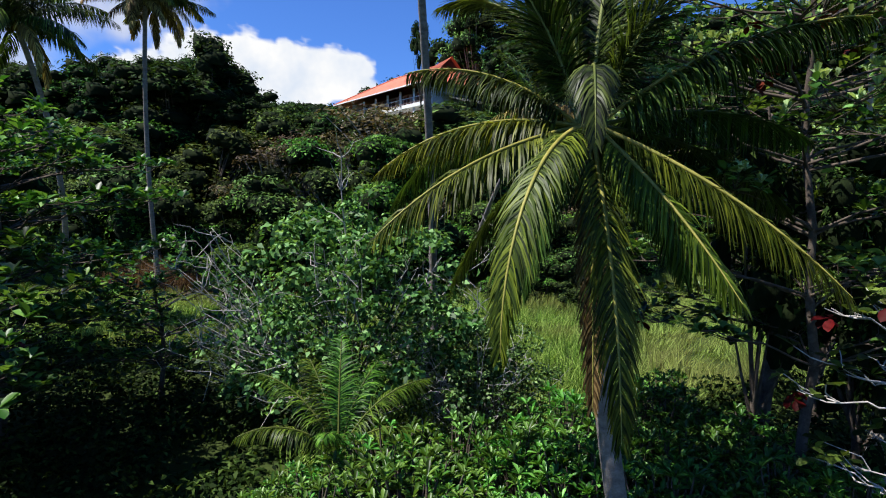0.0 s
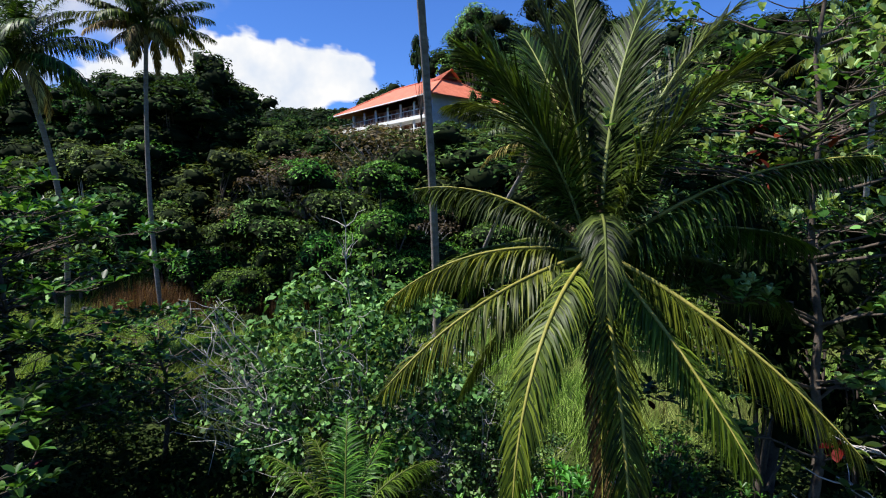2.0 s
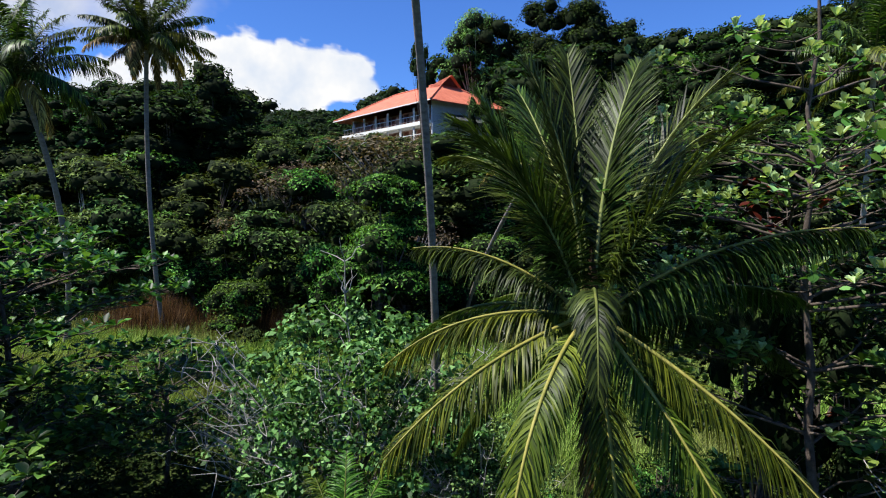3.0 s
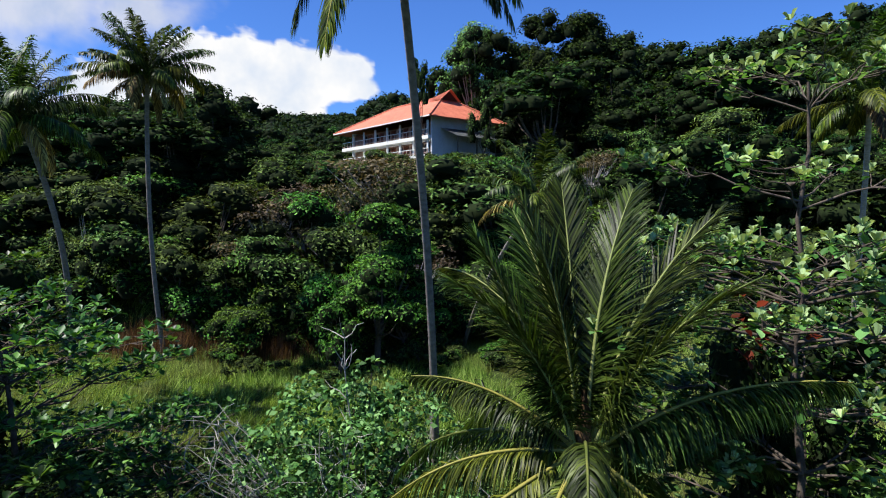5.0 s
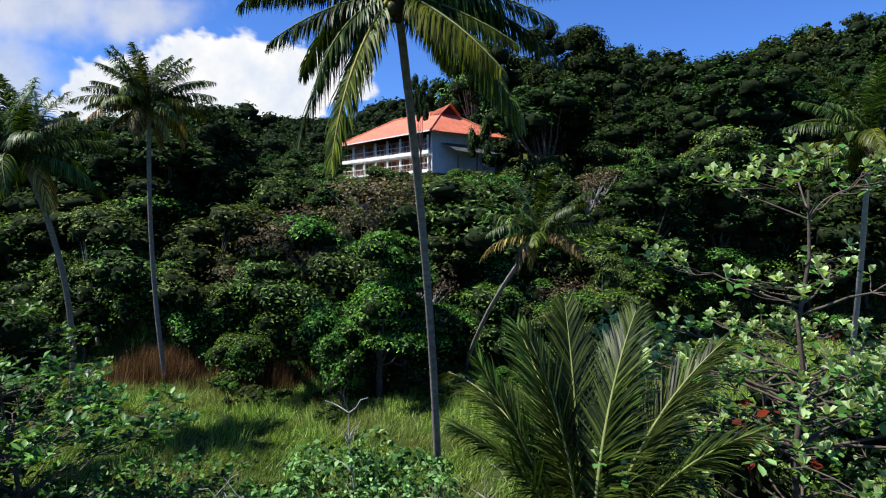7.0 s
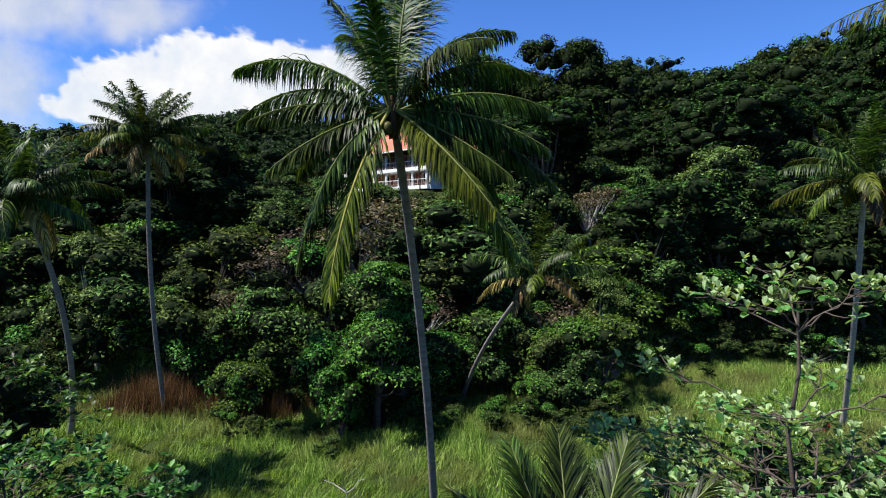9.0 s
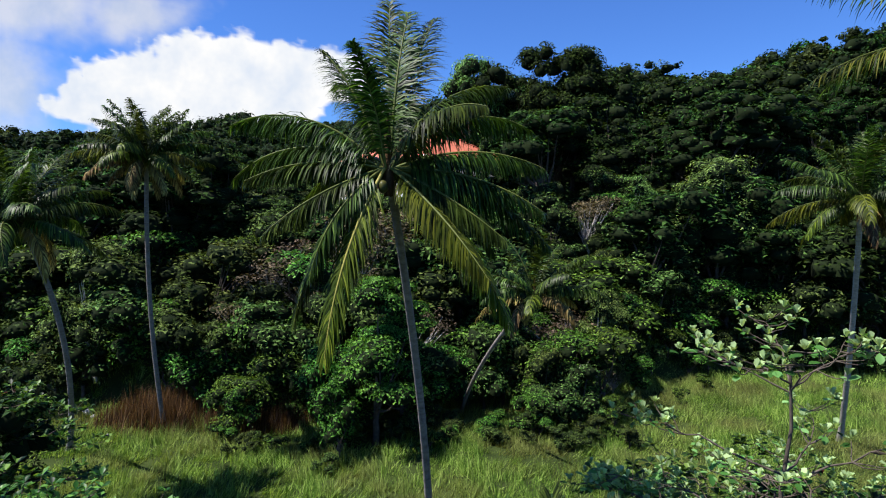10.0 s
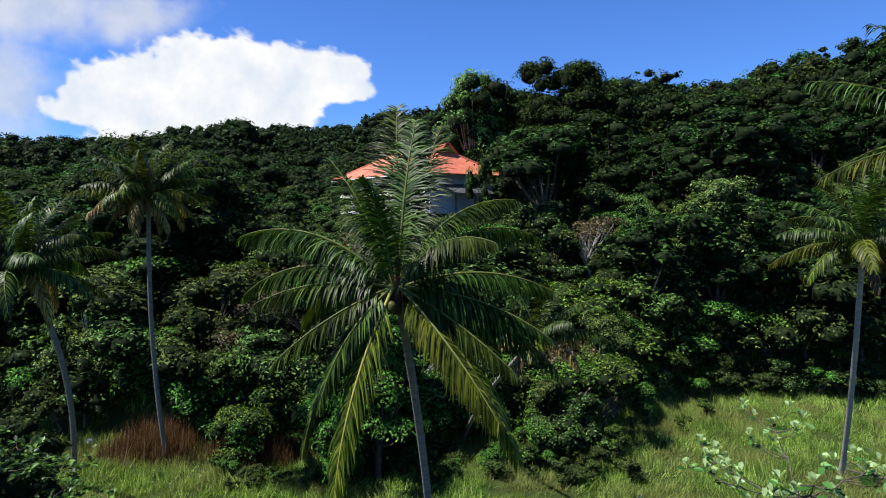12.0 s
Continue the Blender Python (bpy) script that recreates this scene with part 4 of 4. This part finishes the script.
# ---- shore shrubs: fleshy spoon leaves in rosettes ----
def shore_shrub(seed):
    rng = np.random.default_rng(seed)
    bush = tagged(new("shore_shrub"), "low shrub with glossy fleshy bright green leaves", "shrub", "shore shrubs")
    n = 68
    d = unit(rng.normal(0, 1, (n, 3)))
    d[:, 2] = np.abs(d[:, 2])
    tips = d * rng.uniform(0.72, 1.08, (n, 1)) * [1.1, 1.1, 1.0] + [0, 0, 0.75]
    v, f = tubes([limb(bend((0, 0, -0.1), p, (0, 0, -0.1), 5, rng, 0.04), 0.03, 0.012) for p in tips], 5)
    part_of("woody_frame", mesh_from("woody_frame", v, f, BARK, True), bush)
    v, f = almond_leaves(tips, 0.185, rng, 11, 0.7, 0.56, 1)
    part_of("foliage", mesh_from("leaves", v, f, CABBAGE, True), bush)
    return bush


shrubs = [shore_shrub(80 + i) for i in range(3)]
spots = [(rnd.uniform(-4.2, 7.5), rnd.uniform(9.6, 13.4)) for _ in range(38)] + [(rnd.uniform(0.2, 8.0), rnd.uniform(13.6, 18.0)) for _ in range(9)]
for i, (x, y) in enumerate(spots):
    if abs(x - 3) < 0.9 and y < 10.4:
        x += 1.6
    s = rnd.uniform(1.1, 1.45) * (1.0 if x > -1.5 else 0.8)
    m = Matrix.Translation((x, y, 0)) @ Matrix.Rotation(rnd.uniform(0, 6.28), 4, "Z") @ Matrix.Diagonal((s, s, s, 1))
    if i < 3:
        shrubs[i].matrix_basis = m
    else:
        copy_thing(shrubs[i % 3], m @ Matrix.Diagonal([1 / v for v in shrubs[i % 3].scale] + [1]))


# ---- the house on the hill ----
def box(bm, a, b, m=Matrix.Identity(4)):
    c = [(a[i] + b[i]) / 2 for i in range(3)]
    s = [abs(b[i] - a[i]) for i in range(3)]
    bmesh.ops.create_cube(bm, size=1.0, matrix=m @ Matrix.Translation(c) @ Matrix.Diagonal((*s, 1)))


def block(name, a, b, mat, parent, label=""):
    bm = bmesh.new()
    box(bm, a, b)
    return part(name, bm, mat, parent, label)


house = tagged(new("house"), "two-storey white house with orange tiled roof and balconies", "house")
# its own x runs along the balcony front from the near corner, y into the house
house.matrix_world = Matrix.Translation((-1.6, 90.0, 20.6)) @ Matrix.Rotation(math.atan2(20.0, -16.8), 4, "Z") @ Matrix.Diagonal((1, -1, 1, 1))
LEN, DEEPTH, STOREY = 25.5, 13.5, 2.9
block("gable_wall", (0, 0, 0), (0.3, DEEPTH, 2 * STOREY + 0.8), SHADED_WALL, house, "plain side wall, its shade put into the grey-blue colour")
block("back_wall", (0.3, DEEPTH - 0.3, 0), (LEN, DEEPTH, 2 * STOREY + 0.6), WHITE, house)
block("end_wall", (LEN - 0.3, 1.8, 0), (LEN, DEEPTH - 0.3, 2 * STOREY + 0.6), WHITE, house)
for k in range(2):
    z = 0.6 + k * STOREY
    block("balcony_floor", (0.3, -0.5, z - 0.55), (LEN + 0.3, 2.0, z), WHITE, house, "white balcony slab edge")
    block("room_wall", (0.3, 2.0, z), (LEN - 0.3, 2.2, z + STOREY - 0.55), ROOM, house, "shaded terracotta-coloured room wall")
    for i in range(7):
        x = 0.9 + i * 3.6
        block("column", (x - 0.13, -0.2, z), (x + 0.13, 0.06, z + STOREY - 0.55), WHITE, house)
        if i < 6:
            d = block("door", (x + 0.5, 1.9, z), (x + 1.7, 1.995, z + 2.1), DOORWOOD, house, "red-brown timber door")
            block("window", (x + 2.1, 1.93, z + 0.8), (x + 3.2, 1.99, z + 2.0), GLASS, house)
    block("handrail", (0.3, -0.42, z + 0.92), (LEN + 0.2, -0.32, z + 1.0), WHITE, house)
    for i in range(24):
        x = 0.6 + i * 1.06
        block("baluster", (x, -0.40, z), (x + 0.12, -0.34, z + 0.92), RAIL, house)
        block("rail_panel", (x + 0.3, -0.39, z + 0.25), (x + 0.86, -0.35, z + 0.34), RAIL, house)
eave = 0.6 + 2 * STOREY
bm = bmesh.new()
E0, E1, D0, D1, RZ = -1.4, LEN + 1.6, -1.5, DEEPTH + 1.4, eave + 4.4
mid = (D0 + D1) / 2
P = [(E0, D0, eave - 0.2), (E1, D0, eave - 0.2), (E1, D1, eave - 0.2), (E0, D1, eave - 0.2), (E0 + 6.6, mid, RZ), (E1 - 8.0, mid, RZ)]
vs = [bm.verts.new(p) for p in P]
for f in ((0, 1, 5, 4), (1, 2, 5), (2, 3, 4, 5), (3, 0, 4)):
    bm.faces.new([vs[i] for i in f])
bmesh.ops.recalc_face_normals(bm, faces=bm.faces)
bmesh.ops.solidify(bm, geom=bm.faces[:], thickness=0.18)
part("roof", bm, ROOFTILE, house, "orange clay tile hip roof")
block("fascia", (E0, D0 - 0.06, eave - 0.34), (E1, D0 + 0.02, eave - 0.16), WHITE, house)
bm = bmesh.new()
for s in (-1, 1):
    q = [bm.verts.new(p) for p in ((E0 + 4.6, mid, RZ + 0.9), (E0 + 9.0, mid, RZ + 0.25), (E0 + 9.0, mid + s * 1.2, RZ - 0.7), (E0 + 4.6, mid + s * 2.1, RZ - 0.9))]
    bm.faces.new(q)
bmesh.ops.solidify(bm, geom=bm.faces[:], thickness=0.16)
part("gablet_roof", bm, ROOFTILE, house)
bm = bmesh.new()
bm.faces.new([bm.verts.new(p) for p in ((E0 + 5.1, mid - 1.8, RZ - 0.85), (E0 + 5.1, mid + 1.8, RZ - 0.85), (E0 + 5.1, mid, RZ + 0.68))])
bmesh.ops.solidify(bm, geom=bm.faces[:], thickness=0.12)
part("gablet", bm, ROOFEDGE, house, "dark red timber gablet")
for a, b in ((0, 4), (3, 4), (1, 5), (2, 5), (4, 5)):
    v, f = tubes([[(np.array(P[a]) + [0, 0, 0.06], 0.13), (np.array(P[b]) + [0, 0, 0.06], 0.13)]], 6)
    part_of("hip_cap", mesh_from("hip_cap", v, f, ROOFTILE, True), house)

# lean-to beside the gable wall
shed = tagged(new("lean_to_shelter"), "small open shelter with grey sheet roof", "shelter")
shed.matrix_world = house.matrix_world.copy()
bm = bmesh.new()
q = [bm.verts.new(p) for p in ((-0.1, 1.6, 4.7), (-0.1, 10.0, 4.7), (-4.0, 10.0, 3.1), (-4.0, 1.6, 3.1))]
bm.faces.new(q)
bmesh.ops.solidify(bm, geom=bm.faces[:], thickness=0.1)
part("sheet_roof", bm, SHEET, shed)
for x, yy in ((-3.9, 1.8), (-3.9, 5.7), (-3.9, 9.7)):
    block("post", (x, yy, -1.0), (x + 0.14, yy + 0.14, 3.1), BARK, shed)


# white railing at the corner of the yard
railing = tagged(new("yard_railing"), "small white painted railing beside the house", "railing")
railing.matrix_world = Matrix.Translation((3.0, 86.2, float(ground_height(3.0, 86.2)))) @ Matrix.Rotation(0.25, 4, "Z")
for k in range(3):
    block("post", (k * 1.1, 0, -0.6), (k * 1.1 + 0.12, 0.12, 2.1), WHITE, railing)
for z in (0.7, 1.35, 1.95):
    block("rail", (0.12, 0.03, z), (1.1, 0.09, z + 0.08), WHITE, railing)
    block("rail", (1.22, 0.03, z), (2.2, 0.09, z + 0.08), WHITE, railing)


# ---- meadow grass ----
def blades(px, py, tall, width, rng, lean=0.35, comb=None):
    """Thin leaning blades, one by one, blown a little to the same side."""
    n = len(px)
    b = np.stack([px, py, ground_height(px, py) - 0.03], 1)
    a = rng.normal(0.3, 1.1, n) if comb is None else comb + rng.normal(0, 0.45, n)
    d = np.stack([np.cos(a), np.sin(a), np.zeros(n)], 1)
    w = rng.uniform(0, np.pi, n)
    w = np.stack([np.cos(w), np.sin(w), np.zeros(n)], 1) * (width * rng.uniform(0.6, 1.3, n))[:, None] * 0.5
    h, ln = tall[:, None], rng.uniform(0.05, 1.0, (n, 1)) * lean
    t = b + d * h * ln + np.array([0, 0, 1]) * h * (1 - 0.35 * ln)
    return np.stack([b - w, b + w, t], 1).reshape(-1, 3), np.arange(n * 3).reshape(n, 3)


rng = np.random.default_rng(91)
TUFTS, EACH = 17000, 17
ty = np.sqrt(140 + (72 ** 2 - 140) * rng.uniform(0, 1, TUFTS))
tx = ty * rng.uniform(-0.81, 0.81, TUFTS)
tuft = np.array([noise.noise((a * 0.3, b * 0.3, 0)) + 0.7 * noise.noise((a * 1.1, b * 1.1, 5)) for a, b in zip(tx, ty)])
# no grass where the dark undergrowth stands in for shade
keep = (tuft > -0.55) & ~((tx < -3.6 - 0.12 * np.abs(ty - 18)) & (ty < 29 + 2.5 * tuft)) & ~((tx > 6.5) & (ty < 21 + 2 * tuft))
tx, ty, tuft = tx[keep], ty[keep], tuft[keep]
gx_, gy_ = np.repeat(tx, EACH) + rng.normal(0, 0.25, len(tx) * EACH), np.repeat(ty, EACH) + rng.normal(0, 0.25, len(tx) * EACH)
v, f = blades(gx_, gy_, np.repeat(0.85 + 0.75 * tuft, EACH) * rng.uniform(0.4, 1.4, len(gx_)), 0.046, rng, 1.1, np.repeat(0.5 + 3.0 * tuft + rng.normal(0, 0.5, len(tuft)), EACH))
tagged(new("meadow_grass", mesh_from("meadow_grass", v, f, GRASS)), "tall yellow-green meadow grass bent by wind", "grass", kind="stuff")
N = 15000
k = rng.integers(0, 9, N)
cx = np.array([-27, -25.5, -24, -18.5, -17, -15.5, -14, -13, 9.0])[k] + rng.normal(0, 1.3, N)
cy = np.array([50, 51, 49.5, 50, 49, 50, 49.5, 51, 52.0])[k] + rng.normal(0, 0.9, N)
v, f = blades(cx, cy, rng.uniform(0.4, 1.2, N) * np.array([2.2, 3.2, 2.6, 1.8, 2.8, 3.2, 2.0, 2.4, 1.8])[k], 0.055, rng, 0.5)
tagged(new("tall_reed", mesh_from("tall_reed", v, f, REED)), "stand of tall brown dry grass", "grass", kind="stuff")


# ---- small things ----
def sword_plant(base, seed, n, length, mat, label, rise):
    """A tuft of long pointed leaves from one root."""
    rng = np.random.default_rng(seed)
    plant_root = tagged(new("sword_leaf_plant"), label, "plant")
    plant_root.location = base
    for k in range(n):
        a, e, ln = k * 2.4 + rng.normal(0, 0.2), rng.uniform(rise, 1.45), length * rng.uniform(0.7, 1.1)
        d, w = np.array([math.cos(a) * math.cos(e), math.sin(a) * math.cos(e), math.sin(e)]), np.array([-math.sin(a), math.cos(a), 0])
        rows = []
        for s, wide in ((0, 0.6), (0.35, 1.0), (0.7, 0.7), (1.0, 0.05)):
            p = d * ln * s - np.array([0, 0, 0.25]) * ln * s * s
            rows += [p - w * 0.03 * wide, p + np.array([0, 0, -0.012]) * wide, p + w * 0.03 * wide]
        v = np.array(rows)
        f = np.array([(3 * i + j, 3 * i + j + 1, 3 * i + j + 4, 3 * i + j + 3) for i in range(3) for j in range(2)])
        part_of("leaf", mesh_from("leaf", v, f, mat, True), plant_root)


sword_plant((1.65, 10.3, 0.9), 5, 18, 1.5, PALM_LIME, "upright sword-leaved green plant among shrubs", 0.75)
sword_plant((0.95, 10.0, 0.8), 6, 16, 1.5, ALMOND_RED, "dry reddish-brown stalks among shore shrubs", 0.9)


def stone(base, size, seed, label):
    rng = np.random.default_rng(seed)
    bm = bmesh.new()
    bmesh.ops.create_icosphere(bm, subdivisions=2, radius=1.0)
    for v in bm.verts:
        v.co = Vector([v.co[i] * size[i] for i in range(3)]) * (1 + 0.16 * noise.noise(v.co * 1.7 + Vector((seed, 0, 0))))
    me = bpy.data.meshes.new("stone")
    bm.to_mesh(me)
    bm.free()
    me.materials.append(STONE)
    ob = tagged(new("stone", me), label, "stone", "stones at the meadow edge")
    ob.location = base


stone((-32.3, 52.5, 0.3), (0.5, 0.4, 0.4), 1, "pale boulder at the meadow edge")
stone((-34.0, 53.2, 0.4), (0.35, 0.3, 0.6), 2, "pale upright stone at the meadow edge")
stone((-31.2, 51.6, 0.25), (0.3, 0.25, 0.2), 3, "small pale stone in the grass")


# ---- cloud bank, far out ----
FAR = 2600.0
CLOUD = [(255, 150, 135, 72), (392, 120, 140, 70), (530, 142, 135, 62), (335, 225, 190, 45), (622, 132, 48, 34), (470, 205, 120, 50), (170, 165, 60, 30), (190, 190, 110, 36), (370, 180, 150, 60), (615, 158, 62, 32), (440, 160, 170, 60), (485, 128, 105, 62)]
VEIL = [(60, 10, 340, 95), (0, 150, 170, 130), (250, 30, 140, 65)]


def cloud_bank(name, blobs, label, dense, grain, y):
    """A flat far cloud, its edge broken up by noise; x and z across the view."""
    nx, nz = 240, 110
    xs, zs = np.linspace(-300, 1300, nx), np.linspace(-90, 300, nz)
    X, Z = np.meshgrid(xs, zs)
    D = np.full_like(X, -9.0)
    for cx, cz, rx, rz in blobs:
        D = np.maximum(D, 1.0 - np.sqrt(((X - cx) / rx) ** 2 + ((Z - cz) / rz) ** 2))
    rough = np.array([noise.fractal((a / grain, b / grain, 3.0), 0.7, 2.1, 5) for a, b in zip(X.ravel(), Z.ravel())]).reshape(X.shape)
    fine = np.array([noise.fractal((a / grain * 3.1, b / grain * 3.1, 9.0), 0.6, 2.1, 4) for a, b in zip(X.ravel(), Z.ravel())]).reshape(X.shape)
    D = D - 0.03 + 0.2 * rough + 0.1 * fine
    k = y / 1040.0
    verts = np.stack([(X - 782) * k, np.full_like(X, y), (374 - Z) * k + 20], 2).reshape(-1, 3)
    i = (np.arange(nz - 1)[:, None] * nx + np.arange(nx - 1)).ravel()
    quads = np.stack([i, i + nx, i + nx + 1, i + 1], 1)
    keep = D.ravel()[quads].max(1) > 0.0
    me = mesh_from(name, verts, quads[keep], dense)
    at = me.attributes.new("cover", "FLOAT", "POINT")
    at.data.foreach_set("value", D.ravel().astype(np.float32))
    return tagged(new(name, me), label, "cloud", kind="structure")


def cloud_material(name, low, high, strength, most):
    m, nt, p = material(name)
    at = nt.nodes.new("ShaderNodeAttribute")
    at.attribute_name = "cover"
    span = nt.nodes.new("ShaderNodeMapRange")
    span.interpolation_type = "SMOOTHSTEP"
    span.inputs[1].default_value, span.inputs[2].default_value, span.inputs[4].default_value = low, high, most
    nt.links.new(at.outputs["Fac"], span.inputs[0])
    # The cloud glows: its sunlit white and grey shading are put into emission
    em, clear, blend = nt.nodes.new("ShaderNodeEmission"), nt.nodes.new("ShaderNodeBsdfTransparent"), nt.nodes.new("ShaderNodeMixShader")
    tone = ramp(nt, coords(nt, 0.004), [(0.3, (0.72, 0.80, 0.93)), (0.6, (1.0, 1.0, 1.0))])
    nt.links.new(tone, em.inputs[0])
    em.inputs[1].default_value = strength
    nt.links.new(span.outputs[0], blend.inputs[0])
    nt.links.new(clear.outputs[0], blend.inputs[1])
    nt.links.new(em.outputs[0], blend.inputs[2])
    nt.links.new(blend.outputs[0], nt.nodes["Material Output"].inputs[0])
    return m


cloud_bank("cloud", CLOUD, "bright white cumulus cloud above the hill", cloud_material("cloud_white", 0.0, 0.24, 0.5, 1.0), 60.0, FAR)
cloud_bank("cloud_veil", VEIL, "thin pale veil of high cloud", cloud_material("cloud_thin", -0.05, 0.8, 0.42, 0.75), 120.0, FAR + 60)
